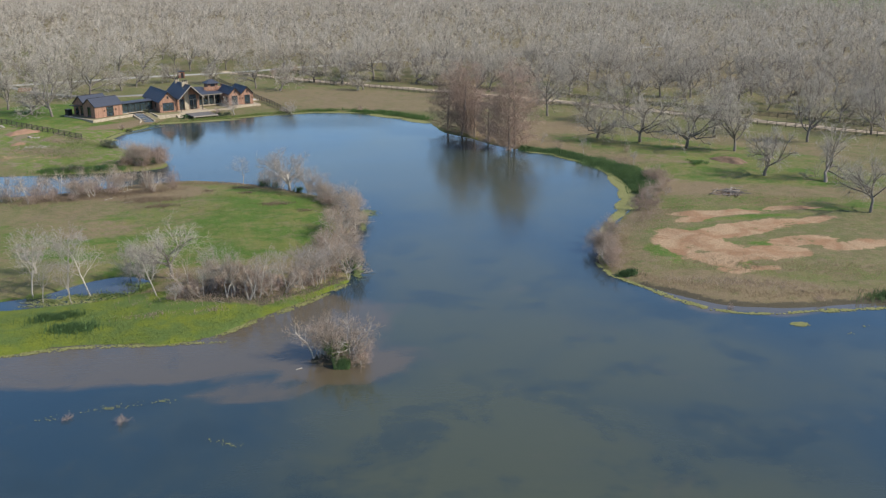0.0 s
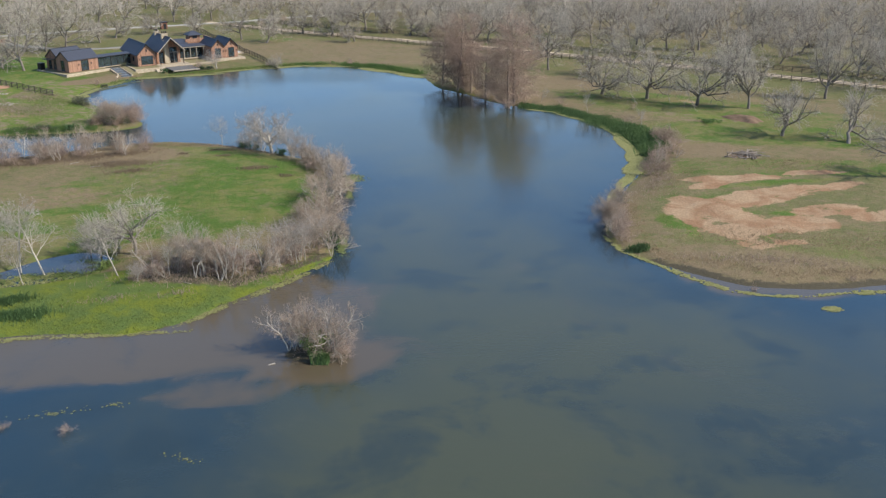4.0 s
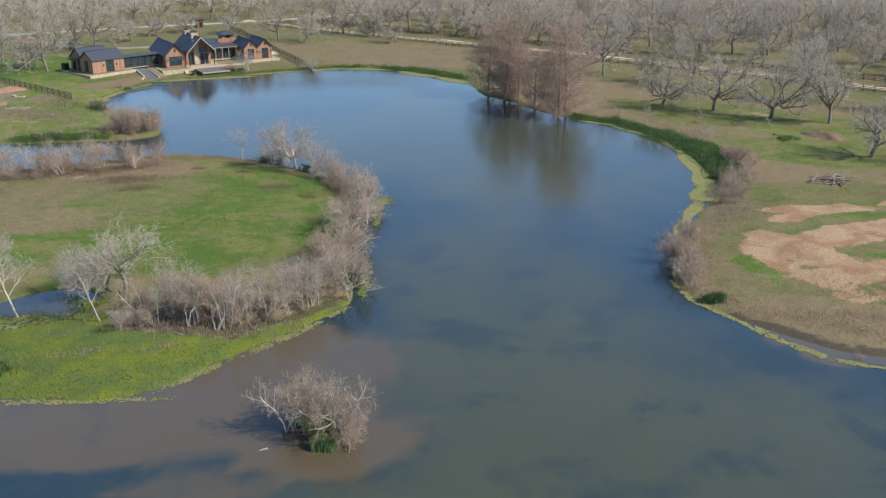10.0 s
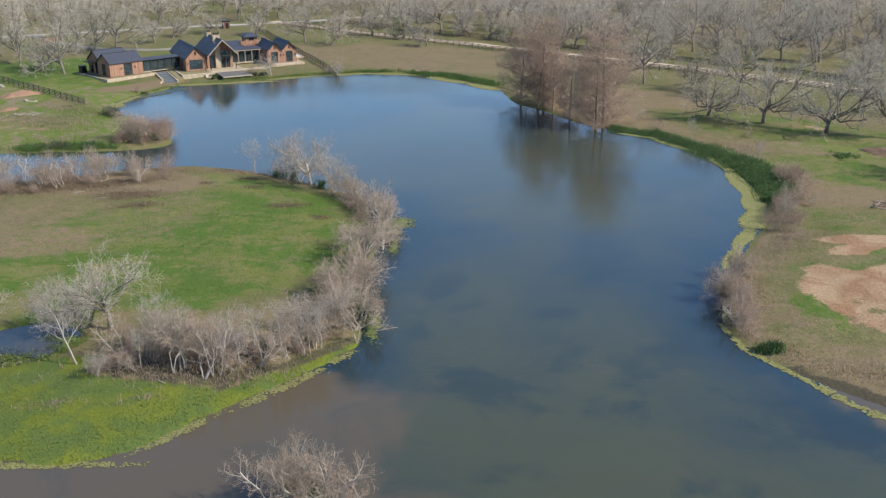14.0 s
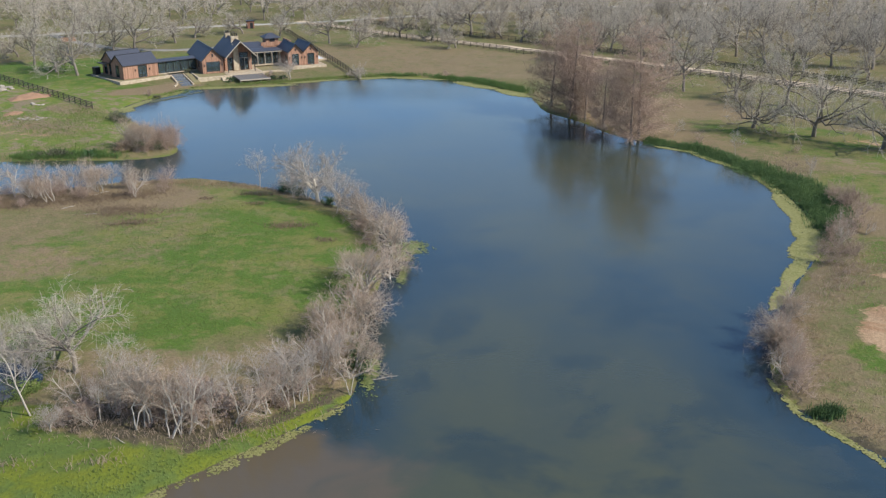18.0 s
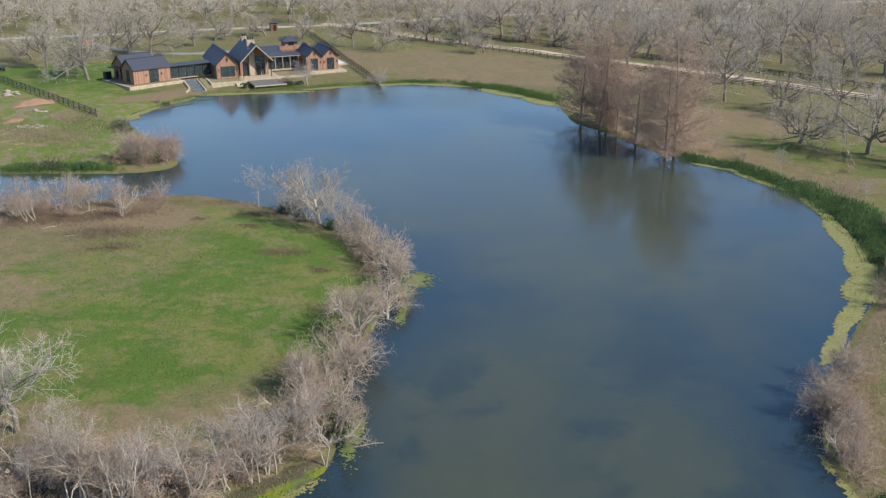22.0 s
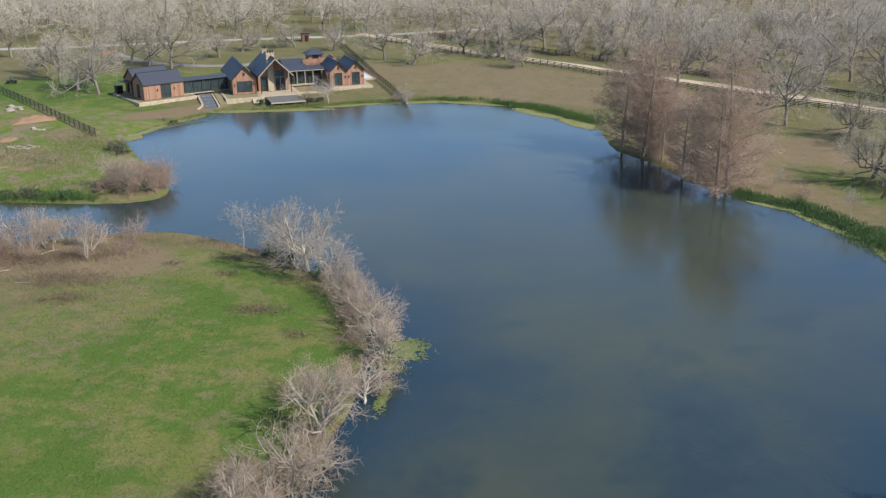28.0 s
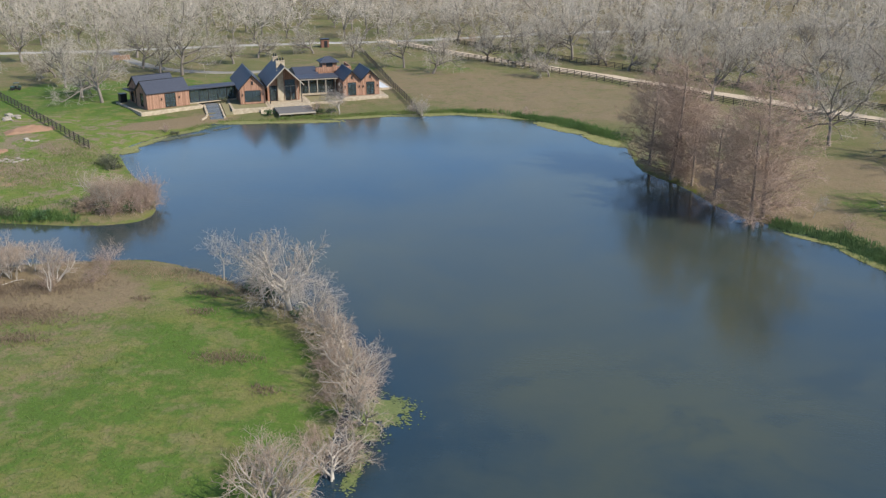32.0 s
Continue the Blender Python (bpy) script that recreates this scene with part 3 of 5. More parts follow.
KINDS = {}
for kind, n, make in (
    ("pecan", 7, lambda r: (tree_meshes("pecan", grow(r, r.uniform(4.2, 5.0), 0.34, PECAN, lean=r.uniform(0, 6), thin=0.0165, rise=0.11, slim=0.6, crook=0.28, bends=(4, 2, 1), nodes=4, tip=0.5, fade=0.58, taper=0.38), 3, MAT["pecan_bark"], MAT["pecan_twig"]))),
    ("pale", 4, lambda r: (tree_meshes("pale", grow(r, r.uniform(2.4, 3.0), 0.19, PALE, lean=r.uniform(4, 18), thin=0.0095, crook=0.2, slim=0.5, bends=(3, 2, 1), rise=0.06, fade=0.52), 2, MAT["pale_bark"], MAT["pale_twig"]))),
    ("pole", 6, lambda r: clump_meshes(r, r.randint(2, 4), MAT["sapling_bark"], MAT["thicket_twig"], 4.6, 0.06, POLE, 24, thin=0.0085, crook=0.21, slim=0.5, nodes=7, bends=(3, 1), rise=0.08)),
    ("spread", 5, lambda r: (tree_meshes("spread", grow(r, 2.5, 0.12, SPREAD, stems=3, fan=42, thin=0.0085, crook=0.2, slim=0.66, nodes=4, bends=(3, 2, 1), rise=0.07, taper=0.3, fade=0.55), 3, MAT["pale_bark"], MAT["thicket_twig"]))),
    ("slender", 4, lambda r: (tree_meshes("slender", grow(r, r.uniform(6.0, 7.0), 0.085, SLENDER, lean=r.uniform(3, 11), thin=0.0085, crook=0.17, slim=0.5, nodes=6, bends=(3, 2, 1), rise=0.13, fade=0.55, tip=0.4), 3, MAT["pale_bark"], MAT["pale_twig"]))),
    ("bush", 6, lambda r: bush_meshes(r, MAT["thicket_bark"], MAT["brush_twig"])),
    ("cypress", 4, lambda r: (tree_meshes("cypress", grow(r, 15.0, 0.24, CYPRESS, thin=0.0145, crook=0.03, droop=0.0, slim=0.26, taper=0.62, rise=0.03, tip=0.22, belly=0.5), 1, MAT["cypress_bark"], MAT["cypress_twig"]))),
):
    KINDS[kind] = [make(np.random.RandomState(100 + 17 * k + len(kind))) for k in range(n)]

TREE_WORDS = {
    "pecan": ("pecan_tree", "bare grey-barked pecan tree with a spreading crown standing in grass", "tree"),
    "pale": ("pale_tree", "bare pale-barked tree with fine whitish twigs beside the pond", "tree"),
    "pole": ("sapling_clump", "clump of thin bare pale-stemmed saplings at the waterside", "tree"),
    "spread": ("waterside_tree", "low bare tree with pale spreading limbs and pinkish twigs", "tree"),
    "slender": ("slender_tree", "tall slender bare tree with a pale leaning trunk", "tree"),
    "bush": ("bush", "leafless brown bush of dense fine twigs near the water", "bush"),
    "cypress": ("cypress_tree", "tall bare reddish-brown bald cypress at the water's edge", "tree"),
}
plant_dice = np.random.RandomState(5)


def plant(kind, x, y, size=1.0, tall=1.0, group="", label="", z=None, pick=None):
    """One tree or bush as a thing of trunk and crown, on the ground at a plan point."""
    name, words, category = TREE_WORDS[kind]
    pieces = KINDS[kind][plant_dice.randint(len(KINDS[kind])) if pick is None else pick]
    root = tagged(new(name), label or words, category, group)
    s = size * plant_dice.uniform(0.92, 1.08)
    tall = tall * (1.12 if kind == "pecan" else 1.0)
    root.matrix_basis = pose(x, y, ground_z(x, y) if z is None else z, 0, 0, plant_dice.uniform(0, 360)) @ Matrix.Diagonal((s, s, s * tall, 1))
    for piece, me in pieces:
        part(piece, me, root)
    return root


# Pecans on the near lawns, each at its own place.
for x, y, s in [(57.6, 222.7, 1.2), (66.3, 216.4, 1.12), (74.8, 208.3, 1.12), (84.2, 203.2, 1.05), (80.3, 177.9, 1.05), (89.5, 170.8, 1.0), (86.4, 148.5, 0.85)]:
    plant("pecan", x, y, s * 1.06, 1.04, group="pecans by the pond")
for x, y, s in [(52.1, 256.4, 0.95), (69.2, 242, 0.95), (87.6, 225.3, 0.9), (104.9, 211, 0.95), (124.5, 218.4, 0.9), (61.8, 252.2, 0.9), (36.9, 293.7, 1.15), (53.1, 278, 0.9),
                (2.1, 318.8, 0.85), (-5.4, 334.3, 0.85), (-15.2, 340.5, 0.9), (-25.5, 319, 0.95), (-34, 326.2, 0.95), (20.4, 330, 0.95), (13.1, 340, 0.8)]:
    plant("pecan", x, y, s * 1.05, 1.08, group="pecans by the drive")
for x, y, s in [(-85.2, 273, 1.0), (-91.9, 277, 1.0), (-102.1, 287.5, 0.95), (-83.6, 307.4, 1.1), (-90, 309, 0.9), (-78.3, 326, 0.95), (-75.8, 337, 0.9), (-51.4, 342, 0.95),
                (-63.7, 347, 0.9), (-108.5, 333.7, 1.0), (-133.9, 320.7, 1.0), (-112, 300, 0.9), (-98, 316, 0.95), (-120, 283, 0.95)]:
    plant("pecan", x, y, s * 1.08, 1.0, group="pecans round the house")

# The orchard: rows of trees behind the drive; the nearest are things, the rest one wood.
orchard_dice = np.random.RandomState(11)
row, col = np.array([0.79, -0.61]) * 11.5, np.array([0.61, 0.79]) * 13.0
ROAD_NEAR = np.array([(-250, 420), (-60, 378), (-40, 370), (-26, 356), (5, 331), (42, 302), (76, 271), (129, 221), (260, 110)])
ROAD_FAR = np.array([(-330, 270), (-150, 334), (-94, 358), (-48, 374), (1, 403), (94, 438), (420, 560)])


def off_road(x, y):
    return abs(y - np.interp(x, ROAD_FAR[:, 0], ROAD_FAR[:, 1])) > 7


orchard = []
for i in range(-110, 111):
    for j in range(-60, 111):
        x, y = np.array((57.6, 222.7)) + row * i + col * j + orchard_dice.normal(0, 1.6, 2)
        behind = y - np.interp(x, ROAD_NEAR[:, 0], ROAD_NEAR[:, 1])
        if x < -45:
            behind = y - np.interp(x, ROAD_FAR[:, 0], ROAD_FAR[:, 1]) + (3 if x > -150 else 20)
        west = -0.38 * y - 20 if y > 560 else 1 - (y - 97) * 0.74
        if behind < 9 or y > 1080 or not west < x < 0.6 * y + 20 or not off_road(x, y) or orchard_dice.uniform() < (0.05 if y < 640 else 0.2):
            continue
        if waves(x, y, 120, 21) > 1.15 or (x > 150 and y > 870 - 0.8 * (x - 250) and orchard_dice.uniform() < 0.985):
            continue
        orchard.append((math.hypot(x - 10, y - 60), x, y, orchard_dice.uniform(0.78, 1.08) * (1 if y < 640 else 1.2)))
orchard.sort()
for _, x, y, s in orchard[:110]:
    plant("pecan", x, y, s * 1.02, 1.04, group="orchard trees", label="bare grey pecan tree in the rows of the orchard")


def far_tree(rng, counts, thin):
    a, b, c = counts
    orders = grow(rng, 3.2, 0.30, [(a, 2.4, 46, 0.5), (b, 0.62, 44, 0.2), (c, 0.7, 44, 0.15)], thin=thin)
    v, q = tubes([s for o in orders for s in o], 3)
    dark = 3 * sum(len(o) for o in orders[:2])
    return v, q, np.arange(len(q)) < dark


far_kinds = [far_tree(np.random.RandomState(40 + k), (5, 4, 8), 0.045) for k in range(5)]
farther_kinds = [far_tree(np.random.RandomState(60 + k), (4, 4, 3), 0.07) for k in range(5)]
wood_v, wood_q, wood_bark, base = [], [], [], 0
for dist, x, y, s in orchard[110:]:
    v, q, dark = (far_kinds if dist < 410 else farther_kinds)[orchard_dice.randint(5)]
    a = orchard_dice.uniform(0, 6.283)
    turned = np.stack([v[:, 0] * math.cos(a) - v[:, 1] * math.sin(a), v[:, 0] * math.sin(a) + v[:, 1] * math.cos(a), v[:, 2]], 1)
    wood_v.append(turned * (s * 1.3, s * 1.3, s * 1.26) + (x, y, 0.8))
    wood_bark.append(dark)
    wood_q.append(q + base)
    base += len(v)
wood = quads_mesh("orchard", np.concatenate(wood_v), np.concatenate(wood_q), MAT["pecan_twig"])
wood.materials.append(MAT["pecan_bark"])
wood.polygons.foreach_set("material_index", np.concatenate(wood_bark).astype(np.int32))
tagged(new("orchard", wood), "wide orchard of bare grey pecan trees reaching far off", "orchard", kind="stuff")

# Cypresses on the far bank.
for x, y, s, k in [(23.0, 241, 0.85, 0), (25.9, 233.8, 1.04, 1), (27.2, 235.0, 0.95, 3), (31.2, 224.3, 0.86, 3), (34.8, 214.8, 0.98, 2), (36.4, 216.6, 1.1, 0), (28.6, 230.5, 0.7, 2)]:
    plant("cypress", x, y, s * 1.14, 0.88, group="cypresses on the bank", pick=k)

plant("pale", -34.9, 271.4, 0.85, 1.1, label="small bare tree between the gables and the pond")

# Trees and thickets of the island.
for x, y, s, t in [(-13.4, 178.6, 1.6, 1.22), (-9.6, 175.2, 0.85, 1.05), (-17.6, 182.2, 0.78, 1.1), (-31.0, 128.0, 0.8, 1.1), (-29.6, 129.8, 0.62, 1.1),
                   (-24.1, 116.9, 0.34, 1.0), (-45.5, 130, 0.7, 1.1)]:
    plant("pale", x, y, s, t, group="pale trees on the island")
for x, y, s, t in [(-22.9, 184.8, 0.7, 1.0), (-26.9, 119.6, 1.2, 1.05), (-36.1, 122.2, 1.4, 1.05), (-39.2, 123.2, 1.3, 1.0), (-37.6, 119.2, 0.8, 1.0), (-43.5, 122, 1.3, 1.0), (-41.5, 119.8, 0.9, 1.0), (-32.4, 128.6, 1.05, 1.0)]:
    plant("slender", x, y, s, t, group="slender trees on the island", z=max(ground_z(x, y), -0.1))
for x, y, s, t in [(-3.6, 145.0, 1.2, 1.0), (-1.6, 150.5, 0.85, 0.9), (-5.5, 149.5, 0.8, 0.8), (-3.6, 138.5, 1.0, 1.05), (-2.6, 133, 0.9, 1.0), (-1.4, 158.5, 1.0, 1.0), (-2.8, 163.5, 0.95, 1.1),
                   (-5.8, 169.5, 0.9, 1.05), (-0.9, 154, 0.75, 0.9), (-8.2, 173.2, 0.8, 1.0), (-6.5, 135.5, 0.8, 0.9), (-3.0, 127.5, 0.85, 1.1), (-2.4, 141.5, 0.8, 0.9), (-4.2, 166.6, 0.75, 1.0)]:
    plant("spread", x + 0.6, y, s * 1.18, t, group="spreading trees on the island")
for x, y, s in [(-20.7, 120.4, 1.1), (-17.6, 117.4, 1.1), (-17.0, 119.8, 1.0), (-14.1, 117.2, 1.15), (-10.3, 119.2, 1.1), (-8.3, 120.5, 1.0), (-7.8, 122.1, 1.1), (-5.7, 122.7, 1.0), (-4.8, 126.9, 1.1), (-21.2, 118.0, 0.7),
                (-12.4, 118.4, 0.8), (-6.6, 121.6, 0.8)]:
    plant("pole", x, y, s * 0.95, group="saplings on the island")
    plant("slender", x + 0.5, y + 0.3, s * 0.78, group="saplings on the island", label="slim bare sapling with a crooked pale stem")

plant("pecan", -26.4, 127.2, 0.8, 0.88, group="pale trees on the island", label="bare dark-trunked tree with a spreading pale crown", pick=5).name = "island_tree"


def scatter(kind, line, count, width, sizes, group, seed, tall=(0.9, 1.15)):
    """Plants along a line of the plan, on dry land only."""
    r, p = np.random.RandomState(seed), np.array(line, float)
    seg = np.r_[0, np.cumsum(np.hypot(*np.diff(p, axis=0).T))]
    made = 0
    for _ in range(count * 6):
        s = r.uniform(0, seg[-1])
        x, y = np.interp(s, seg, p[:, 0]) + r.normal(0, width), np.interp(s, seg, p[:, 1]) + r.normal(0, width)
        if dry_by([(x, y)])[0] > 0.15:
            plant(kind, x, y, r.uniform(*sizes), r.uniform(*tall), group=group)
            made += 1
            if made == count:
                return


scatter("pole", [(-22, 119.5), (-16, 120), (-11, 121.5), (-6, 125)], 9, 1.5, (0.8, 1.3), "saplings on the island", 1)
scatter("bush", [(-25, 121), (-17, 121.5), (-11, 122.5), (-5, 126.5)], 14, 1.9, (0.6, 1.05), "bushes on the island", 2, (0.9, 1.4))
scatter("bush", [(-24, 118.4), (-19, 118.4), (-12, 118.8), (-6.5, 122.3)], 12, 0.6, (0.35, 0.7), "bushes on the island", 19, (0.8, 1.2))
scatter("pole", [(-4.5, 125), (-4.5, 130), (-3.8, 137)], 9, 1.2, (0.8, 1.15), "saplings on the island", 3)
scatter("bush", [(-4, 127), (-4, 138), (-2.6, 146), (-1.8, 158), (-7.4, 172)], 20, 1.1, (0.65, 0.95), "bushes on the island", 4)
scatter("pole", [(-3, 161), (-5, 168), (-10, 174.5), (-16, 180)], 7, 0.8, (0.6, 0.85), "saplings on the island", 5)
scatter("bush", [(-64, 175), (-52, 177.5), (-44, 180.5), (-36, 183.5)], 32, 2.8, (0.6, 1.15), "bushes on the island", 6)
scatter("pole", [(-66, 175.5), (-54, 178.5), (-45, 181.5), (-39, 183)], 42, 2.9, (0.6, 1.0), "saplings on the island", 7)
scatter("bush", [(-51, 204), (-47, 205.5), (-43.5, 206), (-44, 210), (-48, 212)], 18, 1.2, (0.95, 1.45), "bushes on the spit", 8, (1.0, 1.4))
scatter("spread", [(-49.5, 205.5), (-46, 206.5)], 5, 0.8, (0.85, 1.1), "trees on the spit", 14, (1.0, 1.3))
scatter("bush", [(38.5, 141), (36.6, 132), (36.0, 126)], 9, 0.7, (0.7, 1.15), "bushes on the east bank", 9)
scatter("spread", [(39.5, 142), (36.6, 133), (35.8, 126.5)], 8, 0.6, (0.6, 0.85), "trees on the east bank", 15)
scatter("bush", [(44, 149), (49.5, 157), (54.5, 166), (58, 176), (58.5, 186)], 18, 1.1, (0.8, 1.3), "bushes on the east bank", 10)
scatter("pole", [(51, 160), (56.5, 170), (58.5, 180)], 7, 1.0, (0.5, 0.75), "saplings on the east bank", 16)
for x, y, s in [(50.2, 204.6, 0.62), (42.6, 217.0, 0.5), (57.0, 189.4, 0.55)]:
    plant("slender", x, y, s, group="saplings on the east bank", label="thin bare sapling behind the reeds")
scatter("spread", [(-4.6, 98.4), (-1.8, 98.0)], 3, 0.5, (0.72, 0.85), "trees on the islet", 12, (1.2, 1.45))
scatter("pole", [(-5.4, 98.6), (-1.2, 98.0)], 6, 0.6, (0.85, 1.2), "trees on the islet", 23)
scatter("bush", [(-3.6, 97.4), (0.0, 97.2)], 5, 0.8, (0.5, 0.8), "bushes on the islet", 13, (1.0, 1.2))
plant("pale", -18.9, 273.4, 0.66, 1.1, label="small bare tree at the end of the fence")
for x, y, s in [(-21.5, 276.5, 0.6), (1.0, 276.5, 0.8), (-61.4, 251.6, 0.75), (-39.6, 271, 1.3), (46, 213, 0.9), (60, 205, 0.7), (-23.5, 84.9, 0.45), (-29, 85.9, 0.4), (46.3, 108.6, 0.4), (58.4, 109.4, 0.4), (-28, 373, 1.5), (-24, 370.5, 1.6), (-19.5, 367.5, 1.3), (-31, 364, 1.2)]:
    plant("bush", x, y, s, z=max(ground_z(x, y), -0.2), label="small leafless bush of pale twigs")

# ---------------------------------------------------------------- plank fences
fm = Mat("fence_paint", 0.7, spec=0.3)
fm.colour(fm.mix(fm.noise(2.0, 4.0), (0.034, 0.029, 0.024), (0.078, 0.066, 0.056))).bump(fm.noise(20, 3.0, stretch=(0.2, 1, 1)), 0.3, 0.01)
POST = box_mesh("post", (0.15, 0.15, 1.95), fm.m, 0.02, (0, 0, 0.525))


def plank_fence(points, label, boards=4, gap=2.44):
    p = np.array(points, float)
    seg = np.r_[0, np.cumsum(np.hypot(*np.diff(p, axis=0).T))]
    n = int(round(seg[-1] / gap))
    s = np.linspace(0, seg[-1], n + 1)
    x, y = np.interp(s, seg, p[:, 0]), np.interp(s, seg, p[:, 1])
    z = land_height(x, y, dry_by(np.stack([x, y], 1)))
    root = tagged(new("plank_fence"), label, "fence")
    root.location = (x[0], y[0], z[0])
    board = box_mesh("rail", (1.0, 0.035, 0.14), fm.m, 0.008)
    for k in range(n + 1):
        part("post", POST, root, at=pose(x[k] - x[0], y[k] - y[0], z[k] - z[0]))
        if k == n:
            break
        d = Vector((x[k + 1] - x[k], y[k + 1] - y[k], z[k + 1] - z[k]))
        turn = d.to_track_quat("X", "Z").to_matrix().to_4x4()
        for b in range(boards):
            c = Vector((x[k] - x[0], y[k] - y[0], z[k] - z[0] + 0.32 + b * 0.98 / (boards - 1))) + d / 2
            part("rail", board, root, at=Matrix.Translation(c) @ turn @ Matrix.Diagonal((d.length - 0.14, 1, 1, 1)))
    return root


plank_fence([(-43.8, 364), (-35, 356), (-25.3, 346.5), (-8.9, 333.5), (5.9, 321.5), (18.4, 309.5), (38, 292.5), (50.3, 281.5), (65.4, 270.5), (98, 241), (126, 215), (150, 193)],
            "dark plank fence along the pond side of the drive")
plank_fence([(-33, 376), (-18.6, 363.5), (-6.3, 352.5), (4.8, 343), (21.7, 329.2), (52.3, 301), (68.8, 286.5), (104, 254), (134, 226), (158, 204)],
            "dark plank fence along the orchard side of the drive")
plank_fence([(-18.6, 271.5), (-29.5, 296.5), (-44.4, 334), (-53, 355)], "dark plank fence from the house to the pond")
plank_fence([(-67.4, 236.3), (-76.5, 244.5), (-92, 258.8), (-109, 274), (-128, 291)], "dark plank fence beside the rough ground")

# ---------------------------------------------------------------- reeds and floating weed


def blades(name, stretches, count, tall, seed, material, label, category, width=0.035, loose=False, soft=False):
    """Upright blades along stretches of the plan: rows of x0 y0 x1 y1 half-width."""
    r = np.random.RandomState(seed)
    lens = np.array([math.hypot(c - a, d - b) * w for a, b, c, d, w in stretches])
    pick = r.choice(len(stretches), count, p=lens / lens.sum())
    st = np.array(stretches)[pick]
    f = r.uniform(-0.05, 1.05, count)
    ex, ey = st[:, 2] - st[:, 0], st[:, 3] - st[:, 1]
    ln = np.hypot(ex, ey)
    off = np.clip(r.normal(0, 0.5, count), -1.1, 1.1) * st[:, 4]
    x, y = st[:, 0] + ex * f - ey / ln * off, st[:, 1] + ey * f + ex / ln * off
    if loose or soft:
        f, off = 0.5 + 0.34 * r.normal(0, 1, count), 0.62 * r.normal(0, 1, count) * st[:, 4]
        x, y = st[:, 0] + ex * f - ey / ln * off, st[:, 1] + ey * f + ex / ln * off
    lump = 0.75 + 0.3 * waves(x, y, 3.0, 31) + 0.12 * waves(x, y, 9.0, 32)
    h = tall * lump * r.uniform(0.6, 1.1, count)
    z = np.maximum(land_height(x, y, dry_by(np.stack([x, y], 1))), -0.25)
    bend = 0.55 if loose else 0.16
    bx, by = r.normal(0, bend, count) * h, r.normal(0, bend, count) * h
    low = np.stack([x, y, z - 0.05, x + bx * 0.4, y + by * 0.4, z + h * 0.6, np.full(count, width), np.full(count, width * 0.85)], 1)
    top = np.stack([x + bx * 0.4, y + by * 0.4, z + h * 0.6, x + bx * 1.3, y + by * 1.3, z + h, np.full(count, width * 0.85), np.full(count, width * 0.15)], 1)
    me = quads_mesh(name, *tubes(np.concatenate([low, top]), 3), material)
    return tagged(new(name, me), label, category, kind="stuff")


blades("reeds", [(37.5, 214.5, 44, 209.8, 1.4), (44, 209.8, 50, 199, 2.1), (50, 199, 54, 188, 2.8), (54, 188, 55, 178, 3.3), (55, 178, 53.3, 169, 2.9), (53.3, 169, 51.8, 164, 1.4)],
       16000, 0.92, 1, MAT["reed"], "dense dark green reeds fringing the east bank", "reeds")
blades("reeds", [(-14, 278, -6.5, 277.6, 0.5), (-2, 276.2, 7, 271.2, 0.9), (7, 271.2, 14, 264.5, 1.3), (14, 264.5, 18.5, 258.8, 1.1)],
       4200, 1.0, 2, MAT["fresh_reed"], "bright green reeds along the far bank", "reeds", soft=True)
blades("reeds", [(-66, 200.2, -60, 201.2, 1.4), (-60, 201.2, -54, 201.8, 1.4), (-54, 201.6, -50, 201.4, 0.8)], 2600, 1.0, 3, MAT["fresh_reed"], "bright green reeds below the spit", "reeds", soft=True)
blades("reed_clump", [(36, 122.8, 37.6, 122.0, 0.7)], 550, 1.1, 4, MAT["reed"], "dark green clump of reeds on the bank", "reeds", soft=True)
blades("reed_clump", [(-39.5, 111.8, -35.5, 112.8, 0.9)], 700, 0.9, 5, MAT["reed"], "dark green clump of rushes in the marsh", "reeds", soft=True)
blades("reed_clump", [(-36.6, 108.2, -32.4, 109, 1.0)], 900, 1.0, 6, MAT["reed"], "dark green clump of rushes in the marsh", "reeds", soft=True)
blades("reed_clump", [(66, 109.6, 72, 110.5, 1.0)], 900, 1.0, 7, MAT["reed"], "dark green reeds at the south-east bank", "reeds", soft=True)
blades("sedge", [(-41, 119.6, -36, 122.5, 0.9), (-33, 127.5, -30.5, 125, 0.8), (-44, 121.5, -41, 122.6, 0.5), (-37, 120.6, -31, 122.2, 1.2), (-31, 123, -28.5, 125.5, 1.0)], 2400, 0.55, 9, MAT["tuft"], "green and straw sedge standing in the island pool", "sedge", loose=True)
blades("reed_clump", [(-3.4, 95.4, -1.8, 95.2, 0.5)], 350, 1.2, 8, MAT["reed"], "green tuft at the foot of the islet bush", "reeds")

am = Mat("duckweed", 0.8, spec=0.2)
am.colour(am.mix(am.island(), am.mix(am.noise(0.5, 4.0), (0.085, 0.10, 0.022), (0.165, 0.16, 0.05)), (0.215, 0.20, 0.085)))

ly = Mat("lily_leaf", 0.6, spec=0.3)
ly.colour(ly.mix(ly.island(), (0.075, 0.098, 0.028), (0.15, 0.165, 0.06)))


